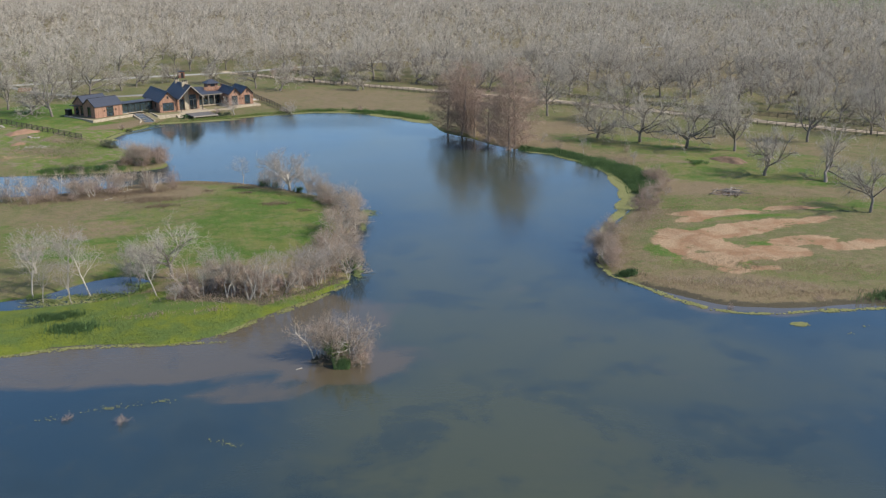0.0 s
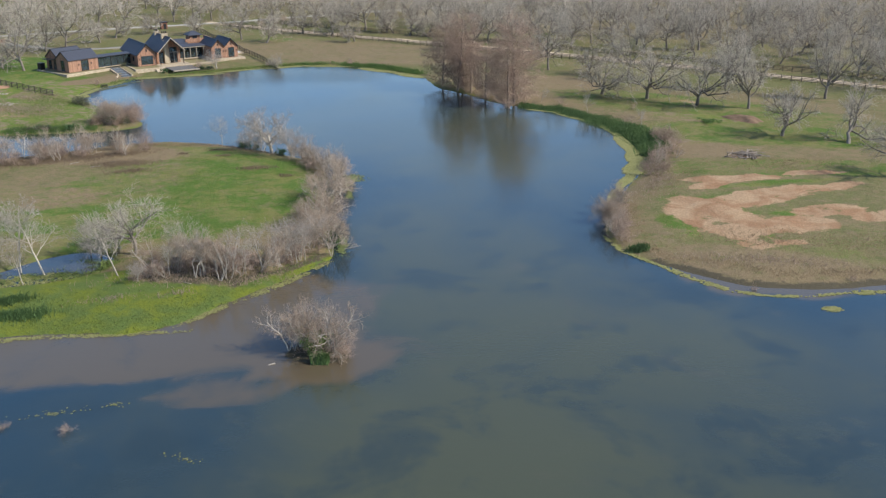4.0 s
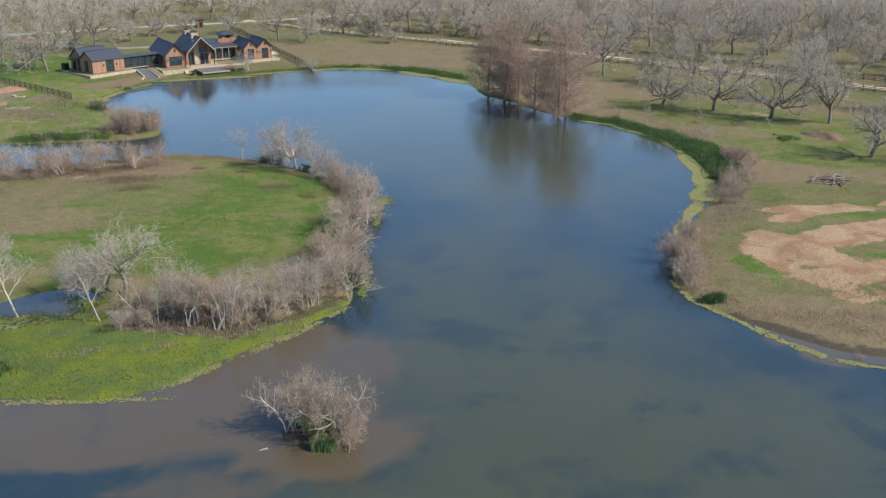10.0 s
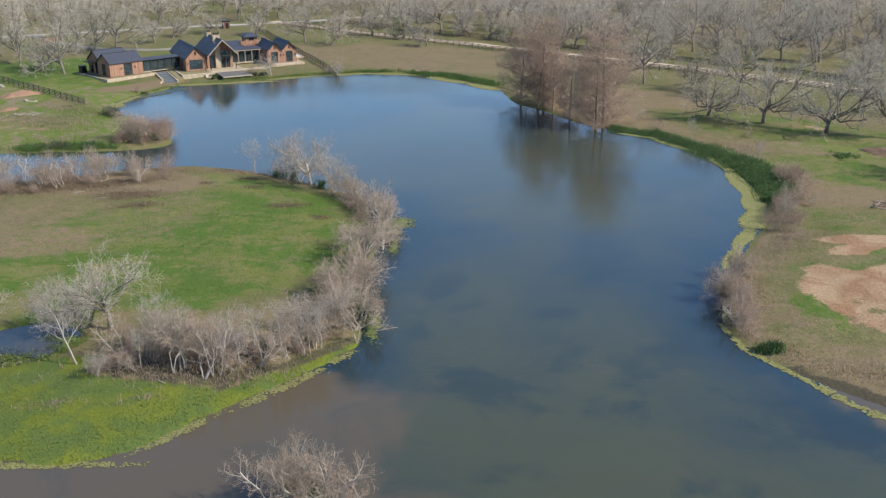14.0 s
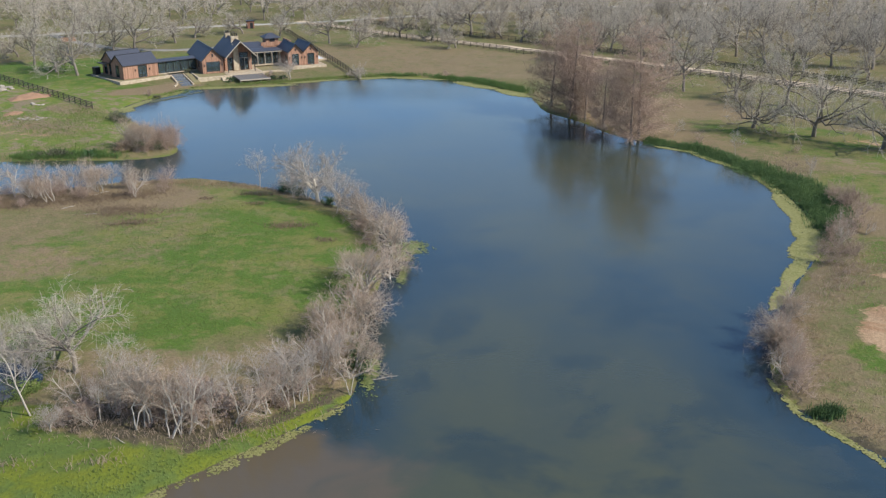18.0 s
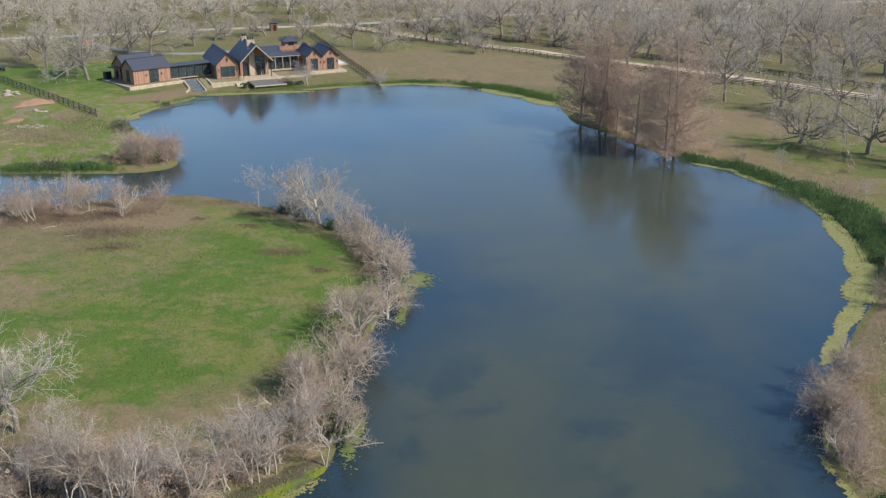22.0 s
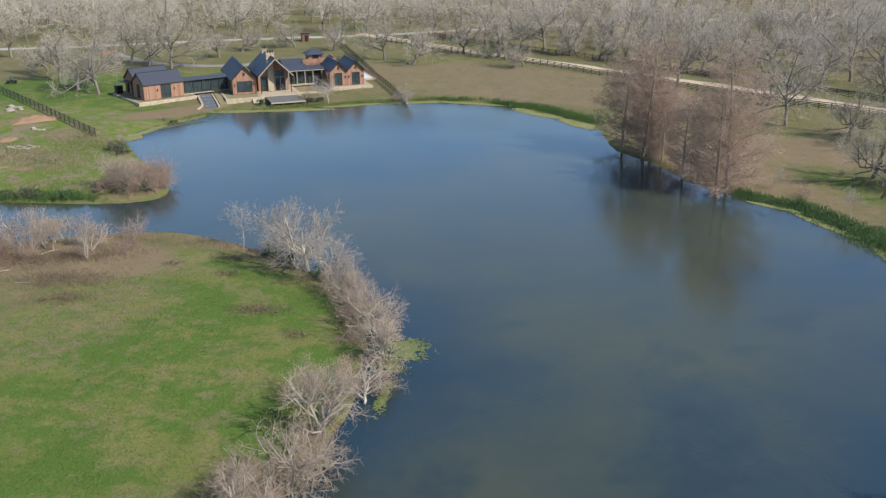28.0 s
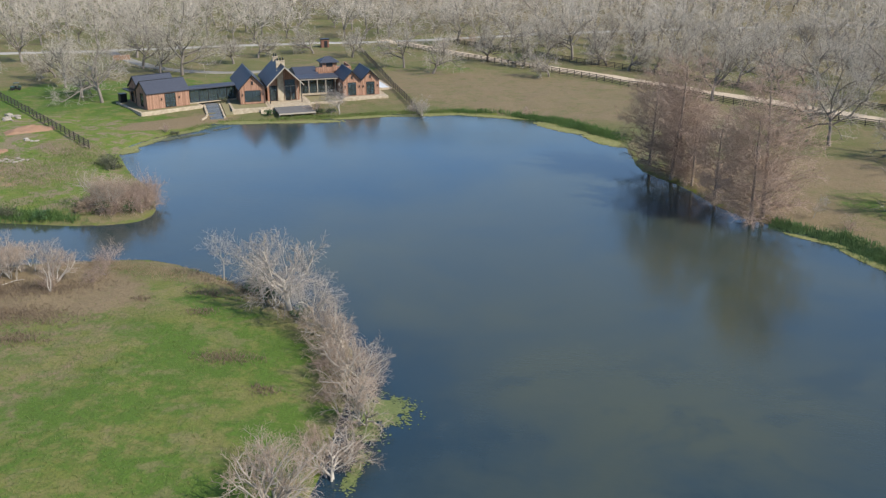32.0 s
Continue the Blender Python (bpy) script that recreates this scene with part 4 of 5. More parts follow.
def pads(name, spots, count, sizes, seed, label, material, category="water weed", gaps=0.75, mat=False):
    """Floating leaves and crumbs of weed: rows of x y rx ry turn."""
    r = np.random.RandomState(seed)
    area = np.array([s[2] * s[3] for s in spots])
    st = np.array(spots)[r.choice(len(spots), count, p=area / area.sum())]
    a, d = r.uniform(0, 6.283, count), np.minimum(np.abs(r.normal(0, 0.62, count)) + 0.1 * r.uniform(0, 1, count), 1.7)
    if mat:
        d = np.sqrt(r.uniform(0, 1, count)) + 0.1 * r.normal(0, 1, count)
    u, w, t = d * np.cos(a) * st[:, 2], d * np.sin(a) * st[:, 3], np.radians(st[:, 4])
    x, y = st[:, 0] + u * np.cos(t) - w * np.sin(t), st[:, 1] + u * np.sin(t) + w * np.cos(t)
    keep = (dry_by(np.stack([x, y], 1)) < 0.25) & (waves(x, y, 2.2, seed) + 0.8 * waves(x, y, 0.9, seed + 9) > d * 0.9 - gaps)
    x, y = x[keep], y[keep]
    n = len(x)
    size, z = r.uniform(*sizes, n), r.uniform(0.012, 0.045, n)
    ang = np.arange(8) * 2 * np.pi / 8
    rad = size[:, None] * r.uniform(0.6, 1.15, (n, 8))
    rim = np.stack([x[:, None] + rad * np.cos(ang), y[:, None] + rad * np.sin(ang), np.repeat(z[:, None], 8, 1)], 2)
    hub = np.stack([x, y, z + 0.02], 1)[:, None]
    v = np.concatenate([hub, rim], 1).reshape(-1, 3)
    k = np.arange(0, 8, 2)
    one = np.stack([0 * k, 1 + k, 1 + (k + 1) % 8, 1 + (k + 2) % 8], 1)
    q = (one[None] + (np.arange(n) * 9)[:, None, None]).reshape(-1, 4)
    return tagged(new(name, quads_mesh(name, v, q, material)), label, category, kind="stuff")


pads("duckweed", [(50.9, 190, 0.7, 7, 6), (50.7, 178, 1.2, 7, -2), (50.0, 169, 1.7, 5, -14), (47.8, 161.5, 1.8, 4, -26), (44.2, 154.5, 0.9, 4, -30), (40.6, 147.5, 0.7, 4, -28), (46.4, 202, 0.6, 5, 30), (42, 209, 0.5, 4, 55)],
     17000, (0.05, 0.24), 1, "yellow-green weed mat floating along the reeds", am.m, gaps=2.2, mat=True)
LINE = [(34.0, 128.5), (34.7, 123), (38.2, 117), (40.8, 112.2), (43.6, 108.6), (47, 106.8), (51.1, 106.1), (56.3, 106.6), (61, 106.4), (66, 106.6)]
pads("duckweed", [((a + c) / 2, (b + d) / 2, math.hypot(c - a, d - b) * 0.55, 0.34 + 0.3 * ((a * 7.3) % 1), math.degrees(math.atan2(d - b, c - a))) for (a, b), (c, d) in zip(LINE, LINE[1:])] + [(52.5, 102.4, 1.1, 0.8, 0), (69.5, 104.5, 3.0, 2.4, 0)],
     8500, (0.04, 0.15), 2, "yellow-green line of floating weed off the east bank", am.m, gaps=1.05, mat=True)
pads("duckweed", [(0.0, 161.6, 2.2, 1.5, 0), (-0.4, 158.6, 1.4, 2.6, 10), (0.6, 160.2, 1.8, 2.0, 0), (0.3, 152, 0.5, 3, 0), (-0.7, 128.5, 0.8, 3.4, 0)],
     11000, (0.035, 0.12), 3, "dull green lily pads by the island point", ly.m, gaps=1.15)
pads("duckweed", [(8, 266.8, 6, 1.8, -42), (16, 258, 5, 1.9, -52), (-4, 275.0, 8, 1.0, -8), (-18, 274.8, 7, 1.2, 18), (-30, 270.6, 6, 1.0, 26), (-51, 262.6, 6, 1.7, 12), (-61, 244, 0.9, 5, -13), (-57.6, 254.5, 1.0, 4, -25), (-40, 264.8, 7, 1.2, 14),
                  (-63, 238, 3, 2.5, 0)],
     12000, (0.10, 0.36), 4, "pale green weed along the far bank", am.m, gaps=1.9, mat=True)
pads("duckweed", [(-8, 115.8, 5, 0.7, 48), (-15, 108.6, 4, 0.6, 48), (-26, 104.0, 9, 0.5, 0), (-38, 103.0, 6, 0.6, 12), (-3.2, 121.6, 2, 0.6, 48), (-38, 120.5, 6, 2.0, 12)],
     9000, (0.04, 0.12), 5, "green marsh weed fringing the island", am.m, gaps=1.0, mat=True)
pads("duckweed", [(57, 99, 1.2, 0.5, 0), (60, 101, 1.0, 0.4, 0), (70, 101, 4, 3, 0), (-25.5, 88, 4, 0.8, 10), (-20.5, 89, 2, 0.7, 0), (-13, 79.5, 2.4, 0.8, -20), (-31, 86, 3, 0.4, 0)],
     600, (0.02, 0.1), 6, "scattered scraps of floating pond weed", am.m)

pads("water_weed", [(-58.6, 247.4, 2.6, 0.9, 45), (-55.6, 251.0, 2.2, 0.8, 48), (-52.6, 256.6, 1.8, 0.6, 50)],
     1500, (0.08, 0.3), 7, "dark brown weed breaking the surface near the bank", MAT["leaf_dull"], gaps=1.2)

# Rough grass that breaks up the banks and meadows.
blades("dry_grass", [(40, 119, 52, 111.5, 1.3), (52, 111.5, 66, 111.5, 1.2), (37.5, 124, 40, 119.5, 1.0), (-20, 184, -46, 187.5, 2.0), (-12, 178, -24, 186, 1.6), (38, 130, 41, 145, 2.0)],
       5000, 0.32, 11, MAT["straw"], "dry straw-coloured grass on the banks", "grass", 0.025, True)
blades("marsh_grass", [(-40, 106, -22, 106, 2.5), (-22, 106, -12, 114.5, 2.5), (-12, 114.5, -3, 124, 1.6), (-44, 111, -26, 112, 4)],
       5000, 0.2, 12, MAT["tuft"], "short bright green marsh grass on the island", "grass", 0.035, True)

blades("rough_grass", [(-46, 265.0, -34, 270.4, 1.1), (-34, 270.4, -24, 275.2, 1.0), (-24, 275.2, -12, 278.2, 0.9), (-58.5, 252, -54, 262, 1.4)],
       4500, 0.5, 13, MAT["tuft"], "rough green grass along the far bank", "grass", 0.03, True)
blades("rough_grass", [(-78, 228, -62, 214, 5.0), (-72, 238, -61, 224, 4.0), (-66, 206, -54, 205, 2.4)],
       4500, 0.36, 14, MAT["tuft"], "rough green tussocks on the spit", "grass", 0.03, True)
blades("meadow_grass", [(-40, 148, -9, 148, 8.0), (-38, 162, -10, 162, 7.0), (-34, 136, -10, 138, 5.0), (-30, 173, -16, 173, 4.0)],
       9000, 0.15, 15, MAT["tuft"], "short green tufts of meadow grass on the island", "grass", 0.028, True)
blades("dry_grass", [(42, 126, 76, 118, 4.0), (44, 144, 58, 160, 4.0), (66, 158, 80, 160, 4.0)],
       7000, 0.2, 16, MAT["straw"], "dry straw-coloured tufts on the east lawn", "grass", 0.026, True)

blades("dead_weeds", [(-22.5, 175.5, -20, 175.6, 0.8), (-17.5, 166.2, -12.5, 166.4, 1.1), (-29.5, 177.5, -27.6, 177.4, 0.6), (-42, 171, -34, 172, 2.2), (-38, 166, -33, 167, 1.2), (-11, 161.5, -8.5, 161.2, 0.7),
                      (-46, 176, -36, 180, 2.0), (-60, 173, -44, 177, 2.6), (-24, 180.5, -20, 180, 0.7)],
       8500, 0.42, 21, MAT["dead_weed"], "low brown patches of dead weeds in the meadow", "weeds", 0.022, True)
blades("dead_weeds", [(-78, 224, -64, 218, 4.0), (-76, 236, -68, 232, 1.6), (-72, 240, -66, 236, 1.2), (44, 118, 60, 113.5, 1.6), (45, 146, 52, 158, 2.2), (57, 190, 56, 200, 2.5), (-24, 118, -8, 119, 2.4), (-29, 111.5, -24, 112.5, 0.8), (-21, 112.5, -17, 113.2, 0.7), (-13, 115.6, -10, 117, 0.6)],
       6500, 0.5, 22, MAT["thicket_twig"], "pale brown dead weeds on the banks", "weeds", 0.02, True)

# ---------------------------------------------------------------- leafy shrubs


def leafy(x, y, wide, tall, seed, label, material=None, count=900):
    """A leafy shrub: crooked stems with a crown of many small leaves in uneven clumps."""
    r = np.random.RandomState(seed)
    root = tagged(new("shrub"), label, "shrub")
    root.location = (x, y, ground_z(x, y))
    stems = []
    for _ in range(9):
        a, t = r.uniform(0, 6.283), r.uniform(0.2, 0.8)
        stems.append((0, 0, -0.1, math.cos(a) * wide * t * 0.7, math.sin(a) * wide * t * 0.7, tall * (1 - 0.5 * t), 0.04, 0.015))
    part("stem", quads_mesh("stem", *tubes(stems, 4), MAT["thicket_bark"]), root)
    hubs = np.stack([r.normal(0, 0.42, 26) * wide, r.normal(0, 0.42, 26) * wide, r.uniform(0.15, 0.85, 26) * tall], 1)
    c = hubs[r.randint(26, size=count)] + r.normal(0, 1, (count, 3)) * (wide * 0.14, wide * 0.14, tall * 0.12)
    c[:, 2] = np.maximum(c[:, 2], 0.05)
    u, w = r.normal(0, 1, (count, 3)), r.normal(0, 1, (count, 3))
    u /= np.linalg.norm(u, axis=1, keepdims=True)
    w -= u * (u * w).sum(1, keepdims=True)
    w /= np.linalg.norm(w, axis=1, keepdims=True)
    s = r.uniform(0.06, 0.13, (count, 1))
    v = np.stack([c - u * s, c + w * s * 0.5, c + u * s, c - w * s * 0.5], 1).reshape(-1, 3)
    part("leaves", quads_mesh("leaves", v, np.arange(count * 4).reshape(-1, 4), material or MAT["leaf_dark"]), root)
    return root


for k, (x, y, w, h) in enumerate([(-18.6, 182.6, 1.4, 1.5), (-16.6, 181.4, 1.2, 1.3), (-11.4, 176.8, 1.0, 1.1), (-59.5, 227.5, 2.0, 2.4), (-57.6, 226.2, 1.6, 2.0), 
                                  (-2.0, 128.4, 1.2, 2.0), (-2.2, 131.5, 1.0, 1.7), (-60.6, 200.9, 2.0, 1.5), (-58.2, 201.1, 1.5, 1.2), (-54.2, 201.3, 1.4, 1.0), (-47, 205, 1.6, 1.8), (-44.5, 206, 1.4, 1.5), (-48.0, 268.4, 1.2, 1.2), (-39.0, 271.5, 1.2, 1.0), (-37.0, 273, 1.0, 0.9), (-60.0, 275.5, 0.9, 1.9), (-59.4, 251.2, 0.9, 0.8)]):
    dull = -61 < x < -57
    leafy(x, y, w, h * (0.75 if dull else 1), 300 + k, "dull brownish-green shrub on the bank" if dull else "dense dark green shrub", MAT["leaf_dull"] if dull else None, 1400 if w > 1.3 else 800)

for k, (x, y, w) in enumerate([(-49.5, 204.6, 1.9), (-46.4, 205.0, 1.8), (-44.4, 206.8, 1.5), (-47.5, 208.5, 1.7)]):
    leafy(x, y, w, 1.5, 350 + k, "low brown shrub of withered leaves on the spit", MAT["dead_weed"], 1500)
leafy(71.4, 190.8, 2.0, 0.7, 360, "low mound of bright green weeds on the lawn", MAT["fresh_reed"], 1800)
for k, (x, y, w) in enumerate([(-22.6, 119.6, 1.5), (-19.6, 120.6, 1.7), (-16.2, 119.2, 1.6), (-13.4, 119.8, 1.6), (-11.6, 121.2, 1.5), (-8.8, 122.4, 1.4), (-6.4, 124.2, 1.4), (-18.2, 122.6, 1.7), (-14.4, 122.8, 1.6)]):
    leafy(x, y, w, 1.7, 370 + k, "brown tangle of withered brush among the saplings", MAT["brush_twig"], 1300)
for k, (x, y, w, h) in enumerate([(-31.3, 124.4, 0.8, 0.5), (-33.0, 122.9, 1.0, 0.45), (-36.2, 121.6, 0.8, 0.5), (-29.4, 125.2, 0.9, 0.6), (-34.6, 124.4, 0.6, 0.4)]):
    leafy(x, y, w, h, 390 + k, "low green tussock standing in the island pool", MAT["tuft"], 700)
leafy(-3.1, 97.0, 1.5, 2.2, 340, "yellow-green leafy shrub under the bare islet trees", MAT["tuft"], 1500)

# ---------------------------------------------------------------- rubble, heaps, deadwood
hm = Mat("red_earth", 0.95, spec=0.1)
hm.colour(hm.mix(hm.noise(0.9, 5.0), (0.20, 0.11, 0.07), (0.28, 0.18, 0.12))).bump(hm.noise(3, 4.0), 0.7, 0.1)
hb = Mat("leaf_mould", 0.95, spec=0.1)
hb.colour(hb.mix(hb.noise(1.2, 5.0), (0.10, 0.065, 0.045), (0.22, 0.15, 0.10))).bump(hb.noise(3, 4.0), 0.7, 0.1)
qm = Mat("rubble_stone", 0.9, spec=0.2)
qm.colour(qm.mix(qm.each(), (0.21, 0.178, 0.142), (0.32, 0.285, 0.235))).bump(qm.noise(4, 4.0), 0.6, 0.05)


def heap(x, y, rx, ry, tall, material, label, seed):
    n = 22
    gx_, gy_ = np.meshgrid(np.linspace(-1, 1, n), np.linspace(-1, 1, n))
    d = np.hypot(gx_, gy_) + 0.16 * waves(gx_ * 3, gy_ * 3, 3.0, seed)
    h = np.clip(1 - d**1.6, -0.2, 1) * tall * (1 + 0.3 * waves(gx_ * 5, gy_ * 5, 2.5, seed + 1))
    v = np.stack([gx_ * rx, gy_ * ry, h], 2).reshape(-1, 3)
    i = (np.arange(n - 1)[:, None] * n + np.arange(n - 1)[None]).ravel()
    me = quads_mesh("earth_mound", v, np.stack([i, i + 1, i + n + 1, i + n], 1), material, True)
    ob = tagged(new("earth_mound", me), label, "mound")
    ob.matrix_basis = pose(x, y, ground_z(x, y) - 0.02, 0, 0, seed * 40)
    return ob


heap(-84.5, 246.3, 4.2, 2.4, 0.9, hm.m, "mound of bare reddish earth beside the fence", 1)
heap(-80.5, 230.5, 2.4, 1.6, 0.4, hm.m, "low mound of bare reddish earth", 2)
heap(79.2, 193.0, 4.6, 2.6, 0.8, hb.m, "brown mound of leaf litter on the lawn", 3)
heap(67.3, 164.0, 2.6, 1.5, 0.35, hb.m, "dark patch of rotted brush under a pile", 4)


def stone_mesh(seed):
    r = np.random.RandomState(seed)
    bm = bmesh.new()
    bmesh.ops.create_icosphere(bm, subdivisions=2, radius=0.5)
    for v in bm.verts:
        v.co *= 0.8 + 0.35 * noise.noise(v.co * 2.2 + Vector((seed, 0, 0)))
        v.co.z *= 0.55
        v.co = Vector([round(c * 7) / 7 * 0.4 + c * 0.6 for c in v.co])
    me = bpy.data.meshes.new("stone")
    bm.to_mesh(me)
    bm.free()
    me.materials.append(qm.m)
    return me


STONES = [stone_mesh(k) for k in range(5)]
stone_dice = np.random.RandomState(9)
for cx, cy, n, w, lo, hi in [(-76.0, 225.6, 22, 1.7, 0.3, 0.9), (-95.5, 255.4, 14, 2.0, 0.5, 1.6), (-79.6, 239.8, 6, 1.3, 0.4, 1.2), (-73.2, 226.6, 12, 1.2, 0.3, 0.8)]:
    for _ in range(n):
        x, y, s = cx + stone_dice.normal(0, w), cy + stone_dice.normal(0, w * 0.6), stone_dice.uniform(lo, hi)
        ob = tagged(new("stone", STONES[stone_dice.randint(5)]), "pale limestone rubble stone lying in the grass", "stone", "rubble stones")
        ob.matrix_basis = pose(x, y, ground_z(x, y) + 0.12 * s, 0, 0, stone_dice.uniform(0, 360)) @ Matrix.Diagonal((s * 1.3, s, s, 1))


def stick_mesh(seed, length, r0, bark):
    r = np.random.RandomState(seed)
    rows, p, d = [], np.zeros(3), np.array([1.0, 0, 0])
    for k in range(5):
        d = unit(d + r.normal(0, 0.12, 3) * (1, 1, 0.5))
        q = p + d * length / 5
        rows.append((*p, *q, r0 * (1 - k / 6), r0 * (1 - (k + 1) / 6)))
        if k in (1, 3):
            e = unit(d + r.normal(0, 0.6, 3))
            rows.append((*q, *(q + e * length * 0.22), r0 * 0.45, r0 * 0.12))
        p = q
    return quads_mesh("branch", *tubes(rows, 5), bark, True)


pile = tagged(new("brush_pile"), "pile of cut grey branches on the grass", "brush pile")
pile.matrix_basis = pose(67.3, 164.0, ground_z(67.3, 164.0)) @ Matrix.Diagonal((1.35, 1.35, 1.3, 1))
DARK_STICKS = [stick_mesh(90 + k, 3.2, 0.075, MAT["thicket_bark"]) for k in range(4)]
STICKS = [stick_mesh(70 + k, 3.2, 0.075, MAT["pale_bark"]) for k in range(4)]
for k in range(34):
    a = stone_dice.uniform(0, 360)
    x, y = stone_dice.normal(0, 0.9), stone_dice.normal(0, 0.5)
    part("branch", DARK_STICKS[k % 4], pile, at=pose(x, y, 0.15 + 0.9 * max(0, 1 - math.hypot(x / 2, y)) * stone_dice.uniform(0.2, 1), 0, stone_dice.uniform(-14, 8), a) @ pose(-1.6, 0, 0))

for x, y, z, a, s, words in [(-0.4, 127.4, 0.02, 20, 0.7, "pale driftwood log lying in the pond"), (-6.9, 95.6, 0.05, 200, 0.8, "pale fallen branch at the islet's edge"), (-20, 117, 0.6, -30, 0.9, "pale fallen branch on the island"),
                             (-47, 172, 0.65, 15, 0.7, "pale fallen trunk in the dead weeds"), (-43, 170, 0.65, -20, 0.7, "pale fallen trunk in the dead weeds"), (-24.5, 114.5, 0.5, 40, 0.7, "brown fallen branch in the marsh"),
                             (-45, 178.5, 0.65, 60, 0.8, "pale fallen trunk in the dead weeds")]:
    ob = tagged(new("fallen_branch", STICKS[int(abs(x)) % 4]), words, "branch")
    ob.matrix_basis = pose(x, y, z, 0, -4, a) @ Matrix.Diagonal((s, s, s * 1.4, 1))

wall_block = tagged(new("garden_wall", box_mesh("garden_wall", (4.2, 1.4, 1.3), bpy.data.materials["red_earth"], 0.05)), "low orange-brown masonry planter by the yard", "planter")
wall_block.matrix_basis = pose(-110.5, 329, ground_z(-110.5, 329) + 0.6, 0, 0, 20)

# ---------------------------------------------------------------- house materials
cm = Mat("cedar", 0.75, spec=0.25)
sep = cm.node("ShaderNodeSeparateXYZ")
cm.link(cm.own, sep.inputs[0])
board_no = cm.math("FLOOR", cm.math("MULTIPLY", cm.math("ADD", sep.outputs[0], sep.outputs[1]), 5.5))
toss = cm.node("ShaderNodeTexWhiteNoise")
toss.noise_dimensions = "1D"
cm.link(board_no, toss.inputs["W"])
cedar = cm.mix(toss.outputs["Value"], (0.185, 0.092, 0.058), (0.365, 0.21, 0.142))
cedar = cm.mix(cm.step(cm.noise(3.0, 4.0, at=cm.own, stretch=(6, 6, 0.4)), 0.35, 0.8), cedar, (0.27, 0.158, 0.105))
gapline = cm.math("FRACT", cm.math("MULTIPLY", cm.math("ADD", sep.outputs[0], sep.outputs[1]), 5.5))
cm.colour(cm.mix(cm.step(gapline, 0.90, 0.97), cedar, (0.05, 0.025, 0.015))).bump(cm.noise(6, 3.0, at=cm.own, stretch=(8, 8, 0.5)), 0.3, 0.01)
sm = Mat("slate_roof", 0.58, spec=0.3)
course = sm.noise(2.2, 4.0, 0.6, stretch=(1, 1, 3))
sm.colour(sm.mix(course, (0.026, 0.029, 0.040), (0.062, 0.068, 0.088))).bump(sm.noise(5, 3.0), 0.5, 0.02)
lm = Mat("limestone", 0.85, spec=0.25)
lm.colour(lm.mix(lm.step(lm.noise(1.6, 4.0), 0.3, 0.75), (0.29, 0.232, 0.16), (0.43, 0.355, 0.26))).bump(lm.noise(4, 4.0), 0.5, 0.03)
bm_ = Mat("brick", 0.85, spec=0.25)
bm_.colour(bm_.mix(bm_.noise(3.5, 4.0, 0.7), (0.11, 0.05, 0.035), (0.21, 0.105, 0.072))).bump(bm_.noise(9, 3.0, stretch=(1, 1, 3)), 0.4, 0.02)
yp = Mat("pale_paving", 0.6, spec=0.3)
yp.colour(yp.mix(yp.noise(1.5, 4.0), (0.42, 0.43, 0.43), (0.56, 0.57, 0.57)))
dm = Mat("dark_metal", 0.45, 0.6, 0.5)
dm.colour(dm.mix(dm.noise(8, 3.0), (0.018, 0.018, 0.02), (0.035, 0.035, 0.037)))
tm = Mat("pale_trim", 0.6, spec=0.3)
tm.colour(tm.mix(tm.noise(3, 3.0), (0.25, 0.21, 0.165), (0.34, 0.295, 0.235)))
km = Mat("weathered_deck", 0.8, spec=0.2)
km.colour(km.mix(km.noise(2.5, 4.0, at=km.own, stretch=(0.3, 7, 1)), (0.085, 0.08, 0.076), (0.155, 0.146, 0.138))).bump(km.noise(6, 3.0, at=km.own, stretch=(0.3, 8, 1)), 0.4, 0.02)
fl = Mat("interior_floor", 0.5)
fl.colour(fl.mix(fl.noise(1.5, 3.0), (0.16, 0.11, 0.07), (0.26, 0.19, 0.13)))
vm = Mat("window_glass", 0.03, spec=0.6)
vm.p.inputs["Transmission Weight"].default_value = 0.85
vm.p.inputs["IOR"].default_value = 1.45
vm.colour((0.19, 0.255, 0.275))
pm = Mat("planting_soil", 0.95)
pm.colour(pm.mix(pm.noise(1.2, 5.0), (0.17, 0.125, 0.075), (0.20, 0.19, 0.085))).bump(pm.noise(6, 3.0), 0.6, 0.05)


def hexa(cells):
    """Points and faces of upright six-sided pieces: rows of x0 x1 y0 y1 z0 (tops at x0 and x1)."""
    v, q = [], []
    for x0, x1, y0, y1, z0, ta, tb in cells:
        b = len(v)
        v += [(x0, y0, z0), (x1, y0, z0), (x1, y1, z0), (x0, y1, z0), (x0, y0, ta), (x1, y0, tb), (x1, y1, tb), (x0, y1, ta)]
        q += [(b, b + 3, b + 2, b + 1), (b + 4, b + 5, b + 6, b + 7), (b, b + 1, b + 5, b + 4), (b + 1, b + 2, b + 6, b + 5), (b + 2, b + 3, b + 7, b + 6), (b + 3, b, b + 4, b + 7)]
    return v, q


